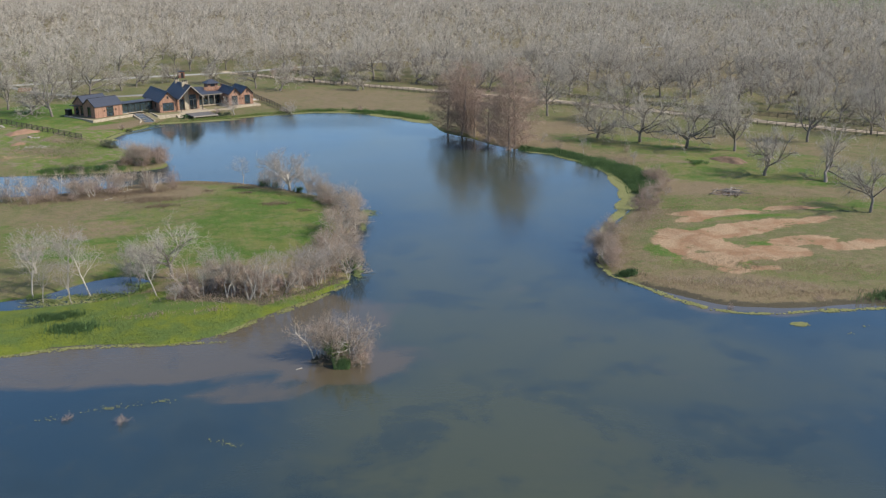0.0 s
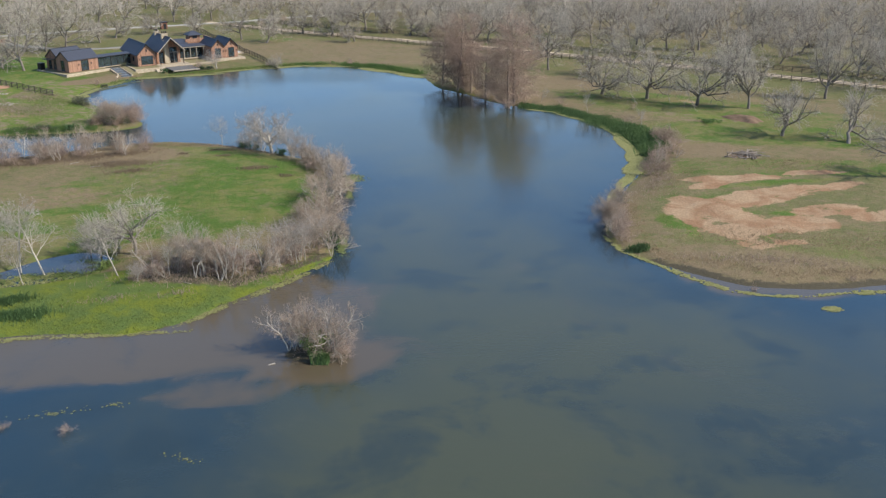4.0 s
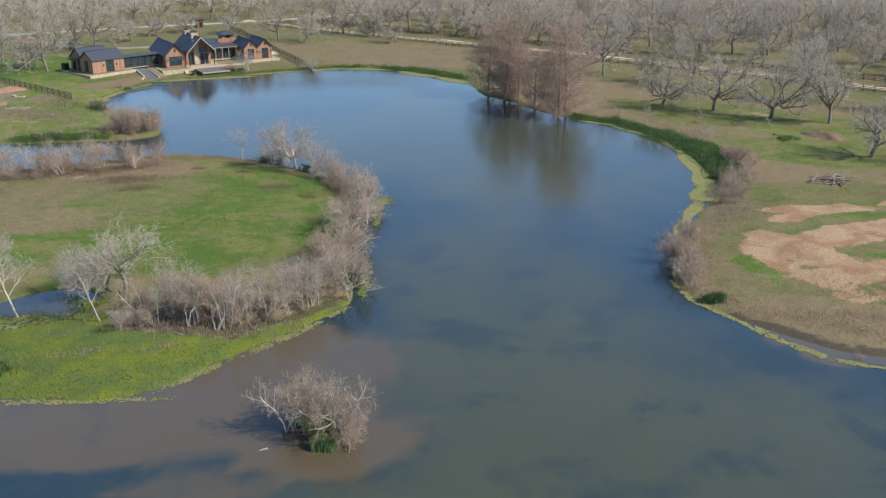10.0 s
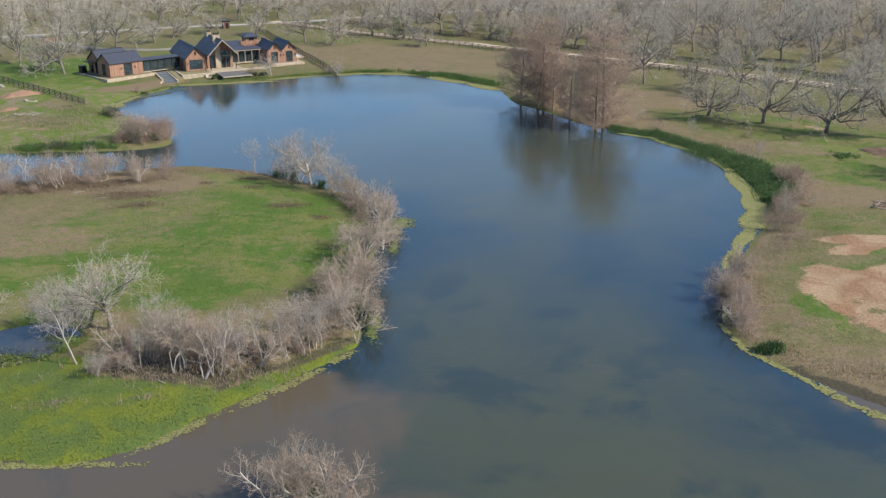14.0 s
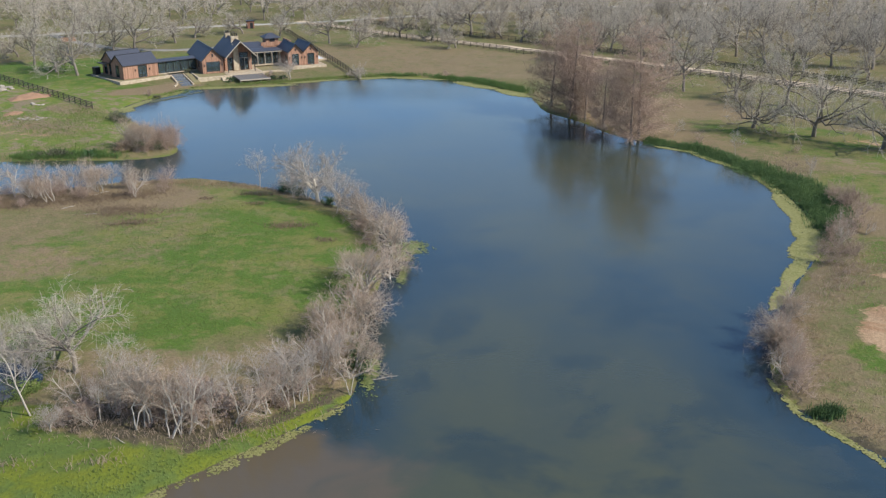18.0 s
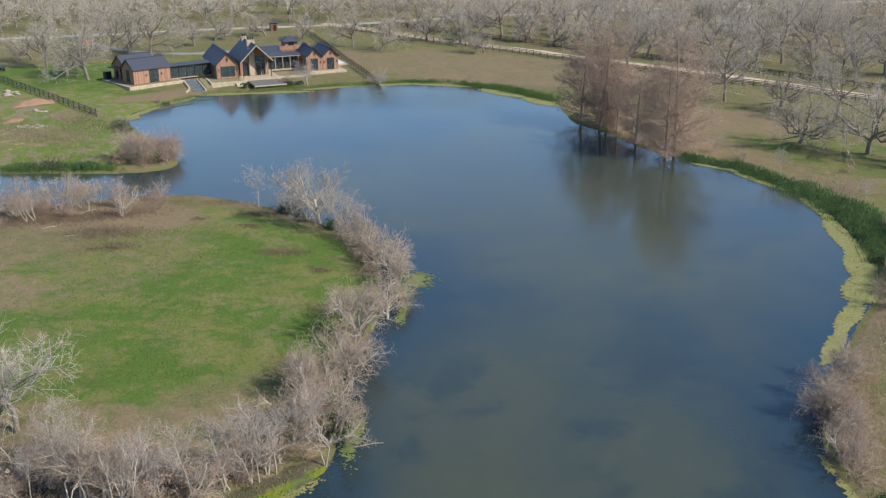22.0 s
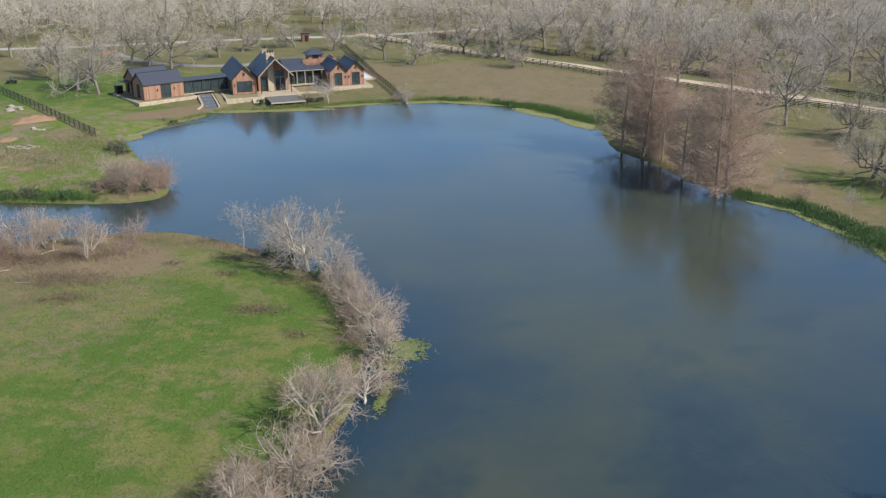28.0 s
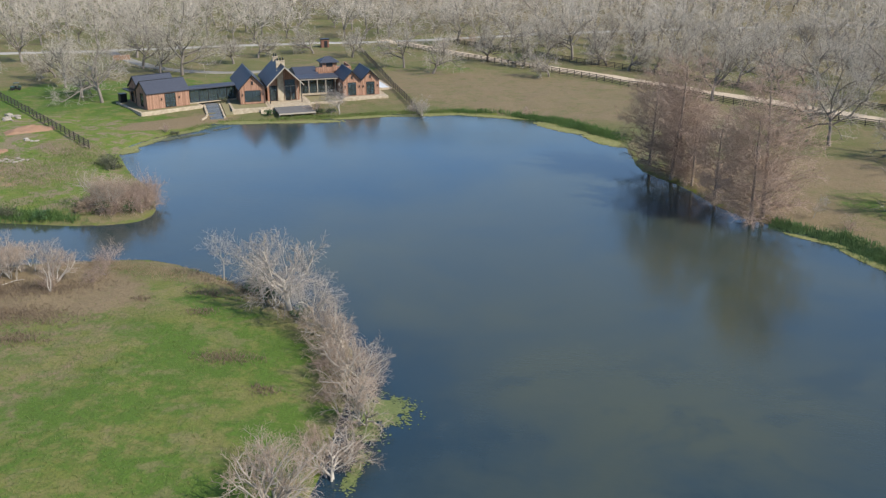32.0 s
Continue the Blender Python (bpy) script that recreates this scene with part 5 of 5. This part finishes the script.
def wall_mesh(length, eave, ridge, holes, material, thick=0.22):
    """A wall along x with its outer face at y = 0; a gable where ridge is higher than eave; holes are x0 x1 z0 z1."""
    def top(x):
        return eave + (ridge - eave) * (1 - abs(2 * x / length - 1))
    cuts = sorted({0.0, length, *([length / 2] if ridge > eave else []), *(h[0] for h in holes), *(h[1] for h in holes)})
    cells = []
    for a, b in zip(cuts, cuts[1:]):
        hole = next((h for h in holes if h[0] <= (a + b) / 2 <= h[1]), None)
        if hole is None:
            cells.append((a, b, 0, thick, 0, top(a), top(b)))
            continue
        if hole[2] > 0:
            cells.append((a, b, 0, thick, 0, hole[2], hole[2]))
        cells.append((a, b, 0, thick, hole[3], top(a), top(b)))
    return mesh_of("wall", *hexa(cells), material)


def window(parent, at, hole, bars=(1, 0), trim=None):
    """A framed pane that fills a hole of a wall placed by the matrix at."""
    x0, x1, z0, z1 = hole
    t, cells = 0.08, []
    cells += [(x0, x1, 0.04, 0.16, z0, z0 + t, z0 + t), (x0, x1, 0.04, 0.16, z1 - t, z1, z1), (x0, x0 + t, 0.04, 0.16, z0 + t, z1 - t, z1 - t), (x1 - t, x1, 0.04, 0.16, z0 + t, z1 - t, z1 - t)]
    for k in range(bars[0]):
        c = x0 + (x1 - x0) * (k + 1) / (bars[0] + 1)
        cells.append((c - 0.035, c + 0.035, 0.06, 0.14, z0 + t, z1 - t, z1 - t))
    for k in range(bars[1]):
        c = z0 + (z1 - z0) * (k + 1) / (bars[1] + 1)
        cells.append((x0 + t, x1 - t, 0.065, 0.135, c - 0.03, c + 0.03, c + 0.03))
    ob = part("window", mesh_of("window", *hexa(cells), trim or dm.m), parent, "dark-framed window", at)
    part("pane", mesh_of("pane", *hexa([(x0 + 0.05, x1 - 0.05, 0.09, 0.11, z0 + 0.05, z1 - 0.05, z1 - 0.05)]), vm.m), ob)
    return ob


def roof_mesh(run, rise, depth, thick=0.16):
    """One roof slope: from the eave at x = 0 up to x = run, from y = 0 to depth."""
    v = [(0, 0, 0), (run, 0, rise), (run, depth, rise), (0, depth, 0)]
    v += [(x, y, z + thick) for x, y, z in v]
    return mesh_of("roof", v, [(3, 2, 1, 0), (4, 5, 6, 7), (0, 1, 5, 4), (1, 2, 6, 5), (2, 3, 7, 6), (3, 0, 4, 7)], sm.m)


def gable(parent, at, w, d, eave, ridge, front=(), left=(), right=(), back=(), over=0.35, hood=0.35, wall_in=0.0, skin=None, barge=None):
    """A gabled block under a thing: gable to -y, ridge along y. Walls, two roof slopes, windows, floor."""
    skin = skin or cm.m
    y0 = wall_in
    for name, m, length, top, holes in (("wall", pose(0, y0, 0), w, ridge, front), ("wall", pose(w, y0, 0, 0, 0, 90), d - y0, eave, right),
                                        ("wall", pose(0, d, 0, 0, 0, -90), d - y0, eave, left), ("wall", pose(w, d, 0, 0, 0, 180), w, ridge, back)):
        side = m if length == w else m @ pose(0.22, 0, 0)
        cut = [h for h in holes]
        me = wall_mesh(length if length == w else length - 0.44, eave, top, [h[:4] for h in cut], skin)
        part(name, me, parent, at=at @ side)
        for h in cut:
            window(parent, at @ side, h[:4], h[4] if len(h) > 4 else (1, 0))
    slope = (ridge - eave) / (w / 2)
    run, rise = w / 2 + over, slope * (w / 2 + over)
    lift = eave - slope * over + 0.03
    slab = roof_mesh(run, rise, d + 2 * hood)
    part("roof", slab, parent, "dark slate roof slope", at @ pose(-over, -hood, lift))
    part("roof", slab, parent, "dark slate roof slope", at @ pose(w + over, d + hood, lift, 0, 0, 180))
    part("ridge_cap", box_mesh("ridge_cap", (0.26, d + 2 * hood, 0.08), dm.m, 0.02), parent, at=at @ pose(w / 2, d / 2, lift + rise + 0.17))
    part("floor", box_mesh("floor", (w - 0.5, d - y0 - 0.5, 0.1), fl.m), parent, at=at @ pose(w / 2, (d + y0) / 2, 0.06))
    board = mesh_of("bargeboard", [(0, 0, -0.1), (run, 0, rise - 0.1), (run, 0.07, rise - 0.1), (0, 0.07, -0.1), (0, 0, 0.19), (run, 0, rise + 0.19), (run, 0.07, rise + 0.19), (0, 0.07, 0.19)],
                    [(3, 2, 1, 0), (4, 5, 6, 7), (0, 1, 5, 4), (1, 2, 6, 5), (2, 3, 7, 6), (3, 0, 4, 7)], barge or dm.m)
    part("bargeboard", board, parent, at=at @ pose(-over, -hood - 0.075, lift))
    part("bargeboard", board, parent, at=at @ pose(w + over, -hood - 0.003, lift, 0, 0, 180))


def wall_lamp(parent, at):
    """A small dark lantern on a wall."""
    lamp = part("wall_lamp", box_mesh("wall_lamp", (0.16, 0.16, 0.45), dm.m, 0.03), parent, "small dark wall lantern", at)
    part("bracket", box_mesh("bracket", (0.06, 0.18, 0.06), dm.m), lamp, at=pose(0, 0.1, 0.15))


# ---------------------------------------------------------------- main house
HOUSE = pose(-55.6, 273.3, 1.2, 0, 0, 28)
house = tagged(new("house"), "low gabled cedar house with dark slate roofs by the pond", "house")
house.matrix_basis = HOUSE
I = Matrix.Identity(4)
gable(house, I, 4.9, 15.2, 3.1, 5.6, front=[(0.85, 4.05, 0.35, 2.65, (1, 0))], left=[(10.0, 11.6, 0.9, 2.4, (0, 0)), (3.5, 5.5, 0.9, 2.4, (1, 0))])
gable(house, pose(5.6, -1.5, 0), 6.4, 13.6, 3.9, 7.0, front=[(0.55, 1.9, 0.05, 3.1, (1, 0)), (3.5, 5.6, 0.05, 4.2, (1, 2))], wall_in=3.0, over=0.5, hood=0.3, barge=tm.m)
part("gable_post", box_mesh("gable_post", (0.16, 0.16, 4.0), dm.m, 0.01), house, "slim dark porch post", pose(12.0, -1.2, 2.0))
part("gable_post", box_mesh("gable_post", (0.16, 0.16, 4.0), dm.m, 0.01), house, "slim dark porch post", pose(5.7, -1.2, 2.0))
part("stone_pier", box_mesh("stone_pier", (1.25, 0.7, 6.2), lm.m, 0.03), house, "pale limestone chimney breast", pose(8.2, 1.35, 3.1))
big_stack = part("chimney", box_mesh("chimney", (1.75, 1.0, 2.2), lm.m, 0.04), house, "pale limestone chimney stack", pose(8.7, 3.4, 6.55))
small_stack = part("chimney", box_mesh("chimney", (1.1, 0.9, 2.0), lm.m, 0.04), house, "pale limestone chimney stack", pose(8.7, 10.2, 6.6))
for stack, spots in ((big_stack, (-0.45, 0.1, 0.6)), (small_stack, (-0.2, 0.25))):
    part("coping", box_mesh("coping", (1.9 if stack is big_stack else 1.25, 1.1, 0.14), lm.m, 0.03), stack, at=pose(0, 0, 1.15 if stack is big_stack else 1.05))
    for x in spots:
        bm = bmesh.new()
        bmesh.ops.create_cone(bm, cap_ends=True, segments=10, radius1=0.17, radius2=0.14, depth=0.6)
        me = bpy.data.meshes.new("chimney_pot")
        bm.to_mesh(me)
        bm.free()
        me.materials.append(dm.m)
        part("chimney_pot", me, stack, "dark clay chimney pot", pose(x, 0, 1.5 if stack is big_stack else 1.4))
gable(house, pose(21.2, 2.0, 0), 3.75, 9.0, 3.1, 5.0, front=[(0.95, 2.75, 0.05, 2.75, (1, 0))], left=[(6.2, 7.6, 0.9, 2.4, (0, 0))], over=0.02)
gable(house, pose(25.0, 2.0, 0), 3.85, 9.0, 3.1, 5.0, front=[(1.05, 2.85, 0.05, 2.75, (1, 0))], over=0.02)
for x, y in ((0.45, 0), (4.5, 0), (21.6, 2), (24.6, 2), (25.45, 2), (28.45, 2)):
    wall_lamp(house, pose(x, y - 0.16, 1.9))
for x in (23.07, 26.92):
    part("gable_vent", box_mesh("gable_vent", (0.32, 0.06, 0.6), dm.m, 0.01), house, at=pose(x, 1.97, 3.75))
part("gable_vent", box_mesh("gable_vent", (0.4, 0.06, 0.7), dm.m, 0.01), house, at=pose(2.45, -0.03, 4.1))
# Glazed link between the hall and the twin gables.
part("link_roof", box_mesh("link_roof", (9.2, 5.2, 0.28), sm.m, 0.03), house, "flat dark roof over the glazed link", pose(16.65, 9.2, 3.25))
part("link_fascia", box_mesh("link_fascia", (7.6, 0.12, 0.14), tm.m, 0.01), house, "pale beam", pose(16.9, 6.45, 3.06))
for x in (13.1, 14.9, 16.7, 18.5, 20.5):
    part("link_post", box_mesh("link_post", (0.16, 0.16, 2.85), tm.m, 0.01), house, "pale post", pose(x, 6.6, 1.45))
for x in (13.2, 15.0, 16.8, 18.6):
    window(house, pose(0, 7.6, 0), (x, x + 1.7, 0.05, 2.9), (0, 0))
part("wall", mesh_of("wall", *hexa([(12.2, 21.1, 10.8, 11.0, 0, 3.1, 3.1)]), cm.m), house)
part("floor", box_mesh("floor", (9.0, 5.0, 0.12), lm.m), house, at=pose(16.65, 8.4, 0.0))
porch = part("porch_frame", box_mesh("porch_frame", (2.5, 0.10, 0.12), tm.m, 0.01), house, "pale timber porch frame", pose(10.25, 1.25, 2.9))
for dx in (-1.2, 0.0, 1.2):
    part("porch_upright", box_mesh("porch_upright", (0.12, 0.12, 2.8), tm.m, 0.01), porch, at=pose(dx, 0, -1.45))
part("pergola_beam", box_mesh("pergola_beam", (9.4, 0.14, 0.14), tm.m, 0.01), house, "pale pergola beam", pose(16.9, 6.6, 2.98))
# Rear range with a low roof, a boarded parapet and a small lookout.
part("wall", mesh_of("wall", *hexa([(13.6, 25.3, 12.8, 19.5, 0, 3.5, 3.5)]), cm.m), house)
part("rear_roof", mesh_of("rear_roof", [(13.0, 11.2, 3.3), (18.0, 11.2, 3.3), (18.0, 16.0, 4.4), (13.0, 16.0, 4.4), (13.0, 20.4, 3.3), (18.0, 20.4, 3.3), (13.0, 11.2, 3.12), (18.0, 11.2, 3.12),
                                        (18.0, 20.4, 3.12), (13.0, 20.4, 3.12)],
                          [(0, 1, 2, 3), (3, 2, 5, 4), (6, 9, 8, 7), (0, 6, 7, 1), (4, 5, 8, 9), (1, 7, 8, 5, 2), (0, 3, 4, 9, 6)], sm.m), house, "dark slate rear roof")
part("parapet", box_mesh("parapet", (7.8, 0.25, 1.0), cm.m, 0.01), house, "cedar-boarded parapet", pose(21.5, 12.85, 4.0))
part("parapet", box_mesh("parapet", (0.25, 6.3, 1.0), cm.m, 0.01), house, "cedar-boarded parapet", pose(25.3, 16.1, 4.0))
part("terrace_slab", box_mesh("terrace_slab", (7.4, 6.4, 0.16), km.m), house, at=pose(21.6, 16.1, 3.6))
part("lookout_wall", box_mesh("lookout_wall", (3.2, 3.2, 2.2), cm.m, 0.02), house, "cedar lookout", pose(20.9, 15.7, 4.4))
part("lookout_roof", mesh_of("lookout_roof", [(18.8, 13.6, 5.4), (23.0, 13.6, 5.4), (23.0, 17.8, 5.4), (18.8, 17.8, 5.4), (20.4, 15.7, 6.4), (21.4, 15.7, 6.4), (18.8, 13.6, 5.24), (23.0, 13.6, 5.24), (23.0, 17.8, 5.24), (18.8, 17.8, 5.24)],
                             [(0, 1, 5, 4), (1, 2, 5), (2, 3, 4, 5), (3, 0, 4), (9, 8, 7, 6), (0, 6, 7, 1), (1, 7, 8, 2), (2, 8, 9, 3), (3, 9, 6, 0)], sm.m), house, "dark hipped lookout roof")
part("lookout_window", box_mesh("lookout_window", (1.4, 0.08, 1.0), dm.m, 0.01), house, at=pose(20.9, 14.08, 4.8))

# ---------------------------------------------------------------- cabin and glazed walkway
cabin = tagged(new("cabin"), "twin-gabled cedar cabin with dark slate roofs", "house")
cabin.matrix_basis = pose(-71.4, 265.2, 1.2, 0, 0, 47)
gable(cabin, pose(0, 5.6, 0, 0, 0, -90), 5.6, 8.6, 3.15, 5.0, front=[(2.0, 3.7, 0.2, 2.9, (1, 0))], right=[(3.4, 5.6, 0.05, 2.75, (1, 0))], over=0.3, hood=0.15)
gable(cabin, pose(0.6, 11.2, 0, 0, 0, -90), 5.5, 7.6, 3.15, 5.2, front=[(0.9, 2.4, 0.1, 2.7, (1, 0)), (3.2, 4.6, 0.1, 2.7, (1, 0))], over=0.3, hood=0.15)
for x in (2.9, 6.5):
    wall_lamp(cabin, pose(x, -0.16, 1.8))
part("canopy", box_mesh("canopy", (1.6, 3.6, 0.16), dm.m, 0.02), cabin, "dark flat canopy", pose(-0.3, 8.6, 2.8))

walkway = tagged(new("glass_walkway"), "flat-roofed glazed walkway joining cabin and house", "walkway")
walkway.matrix_basis = pose(-65.4, 272.9, 1.2, 0, 0, 42)
part("roof", box_mesh("roof", (10.6, 3.6, 0.26), sm.m, 0.03), walkway, at=pose(4.2, 1.4, 2.9))
part("floor", box_mesh("floor", (10.0, 3.0, 0.2), lm.m, 0.02), walkway, at=pose(4.2, 1.4, 0.05))
for y in (0.0, 2.8):
    for k in range(5):
        window(walkway, pose(0, y, 0.15), (-0.6 + 1.9 * k, 1.3 + 1.9 * k, 0.0, 2.6), (0, 0))

gp = Mat("green_paint", 0.4, spec=0.4)
gp.colour(gp.mix(gp.noise(4, 3.0), (0.014, 0.035, 0.024), (0.03, 0.055, 0.038)))
rt = Mat("tyre_rubber", 0.85, spec=0.2)
rt.colour(rt.mix(rt.noise(12, 3.0), (0.012, 0.012, 0.012), (0.03, 0.028, 0.026)))


def wheel_mesh(radius, width):
    bm = bmesh.new()
    bmesh.ops.create_cone(bm, cap_ends=True, segments=16, radius1=radius, radius2=radius, depth=width)
    bmesh.ops.bevel(bm, geom=[e for e in bm.edges if len(e.link_faces) == 2 and e.calc_face_angle() > 1.0], offset=0.05, segments=2, affect="EDGES")
    me = bpy.data.meshes.new("wheel")
    bm.to_mesh(me)
    bm.free()
    me.materials.append(rt.m)
    return me


cart = tagged(new("utility_cart"), "small dark green utility vehicle parked under the pecans", "vehicle")
cart.matrix_basis = pose(-111.3, 283.4, ground_z(-111.3, 283.4), 0, 0, 25) @ Matrix.Scale(0.8, 4)
part("chassis", box_mesh("chassis", (2.7, 1.25, 0.3), dm.m, 0.05), cart, at=pose(0, 0, 0.5))
part("cargo_bed", box_mesh("cargo_bed", (1.1, 1.4, 0.4), gp.m, 0.06), cart, at=pose(-0.8, 0, 0.86))
part("bonnet", box_mesh("bonnet", (0.8, 1.3, 0.45), gp.m, 0.12), cart, at=pose(1.0, 0, 0.88))
part("seat", box_mesh("seat", (0.45, 1.15, 0.5), dm.m, 0.08), cart, at=pose(0.1, 0, 0.92))
part("roof", box_mesh("roof", (1.4, 1.35, 0.08), gp.m, 0.03), cart, at=pose(0.25, 0, 1.95))
tyre = wheel_mesh(0.34, 0.26)
for x in (-0.85, 0.95):
    for y in (-0.62, 0.62):
        part("wheel", tyre, cart, "black rubber tyre", pose(x, y, 0.33, 90, 0, 0))
for x in (-0.35, 0.85):
    for y in (-0.58, 0.58):
        part("roof_post", box_mesh("roof_post", (0.06, 0.06, 1.1), dm.m, 0.01), cart, at=pose(x, y, 1.4))

tank = tagged(new("equipment_box"), "dark metal equipment box beside the cabin", "box")
tank.matrix_basis = pose(-80.6, 272.9, ground_z(-80.6, 272.9), 0, 0, 47)
part("casing", box_mesh("casing", (1.3, 1.6, 1.9), dm.m, 0.06), tank, at=pose(0, 0, 0.95))
part("lid", box_mesh("lid", (1.4, 1.7, 0.12), dm.m, 0.03), tank, at=pose(0, 0, 1.96))

# ---------------------------------------------------------------- terraces, deck, paving


def terrace(name, m, x0, x1, y0, y1, top, deep, label, fill=None, rim=0.45):
    """A raised platform: limestone retaining walls with a coping round a bed."""
    root = tagged(new(name), label, "terrace", kind="structure")
    root.matrix_basis = m
    for a, b, c, d in ((x0, x1, y0, y0 + rim), (x0, x1, y1 - rim, y1), (x0, x0 + rim, y0 + rim, y1 - rim), (x1 - rim, x1, y0 + rim, y1 - rim)):
        part("retaining_wall", box_mesh("retaining_wall", (b - a, d - c, deep), lm.m, 0.03), root, at=pose((a + b) / 2, (c + d) / 2, top - deep / 2))
    part("bed", box_mesh("bed", (x1 - x0 - 2 * rim, y1 - y0 - 2 * rim, deep), fill or pm.m), root, at=pose((x0 + x1) / 2, (y0 + y1) / 2, top - deep / 2 - 0.05))
    return root


CABIN_SITE = cabin.matrix_basis.copy()
terrace("terrace", CABIN_SITE, -2.0, 10.6, -1.9, 12.2, -0.02, 1.2, "cabin terrace with a pale limestone retaining wall")
terrace("terrace", HOUSE, -2.2, 5.2, -4.6, 15.6, -0.02, 1.3, "house terrace with a pale limestone retaining wall")
terrace("terrace", HOUSE, 20.4, 30.2, -0.3, 12.0, -0.02, 1.4, "terrace of pale limestone under the twin gables", lm.m)
terrace("terrace", HOUSE, 5.25, 13.4, -4.2, 14.2, 0.0, 1.3, "pale stone porch terrace", lm.m, 0.7)
terrace("terrace", HOUSE, 13.45, 20.35, -1.2, 10.6, -0.25, 1.1, "small walled lawn between the gables")
terrace("terrace", HOUSE, 30.7, 33.6, 9.4, 26.0, -0.1, 1.2, "narrow pale paved yard within a limestone kerb", yp.m, 0.5)

deck = tagged(new("dock_deck"), "grey weathered timber deck reaching over the pond edge", "deck")
deck.matrix_basis = HOUSE
plank = box_mesh("plank", (7.0, 0.21, 0.06), km.m, 0.008)
for k in range(30):
    part("plank", plank, deck, at=pose(9.4, -4.4 - 0.22 * k, -0.18))
for x in (6.0, 8.3, 10.6, 12.8):
    part("joist", box_mesh("joist", (0.14, 6.5, 0.22), km.m), deck, at=pose(x, -7.6, -0.33))
    for y in (-5.4, -10.6):
        part("pile", box_mesh("pile", (0.22, 0.22, 1.9), km.m, 0.02), deck, at=pose(x, y, -1.35))
part("edge_board", box_mesh("edge_board", (7.1, 0.06, 0.3), tm.m, 0.01), deck, "pale edge board", pose(9.4, -11.02, -0.28))

# Stone-edged rill stepping down from the walkway to the pond.
rill = tagged(new("stone_rill"), "slate-lined rill stepping down between pale stone kerbs", "rill", kind="structure")
rill.matrix_basis = pose(-62.5, 274.8, 0.95, 0, 0, -62.3)
# Glossy slate; its blue-grey colour stands in for water mirroring the sky.
rb = Mat("sky_tinted_slate", 0.25, spec=0.5)
rb.colour(rb.mix(rb.noise(1.4, 4.0), (0.07, 0.08, 0.088), (0.15, 0.16, 0.175)))
for k in range(5):
    part("rill_floor", box_mesh("rill_floor", (2.6, 2.5, 0.7), rb.m, 0.02), rill, "wet slate rill bed tinted blue-grey for reflected sky", pose(1.2 + 2.5 * k, 0, -0.35 - 0.16 * k))
kerb_stone, kerb_cap = box_mesh("kerb", (1.02, 0.4, 0.8), lm.m, 0.04), box_mesh("kerb", (1.3, 0.36, 0.8), lm.m, 0.04)
for k in range(12):
    x = 1.6 + 0.98 * k
    part("kerb", kerb_stone, rill, at=pose(x, -1.5 - 0.07 * max(0, k - 7) ** 2, -0.30 - 0.055 * k, 0, 0, -8.0 * max(0, k - 7)))
for k in range(9):
    part("kerb", kerb_cap, rill, at=pose(1.0 + 1.28 * k, 1.5, -0.28 - 0.06 * k))
part("planting_bed", box_mesh("planting_bed", (10.0, 1.5, 0.5), pm.m, 0.03), rill, "brown planted strip", pose(6.0, 2.55, -0.32, 0, 3, 0))

slab = tagged(new("stone_slab", box_mesh("stone_slab", (2.3, 1.7, 0.28), lm.m, 0.03)), "pale limestone slab leaning against the terrace", "slab", kind="structure")
slab.matrix_basis = HOUSE @ pose(4.3, -5.35, -0.72, 24, 0, 0)

shed = tagged(new("brick_shed"), "small reddish-brown brick pump shed beside the lane", "shed")
shed.matrix_basis = pose(-64.6, 360.5, ground_z(-64.6, 360.5), 0, 0, 25)
part("wall", box_mesh("wall", (2.2, 2.0, 2.4), bm_.m, 0.02), shed, at=pose(0, 0, 1.1))
part("roof", box_mesh("roof", (2.6, 2.4, 0.2), dm.m, 0.04), shed, at=pose(0, 0, 2.4))
part("door", box_mesh("door", (0.9, 0.08, 1.9), dm.m, 0.01), shed, at=pose(0.2, -1.02, 0.95))
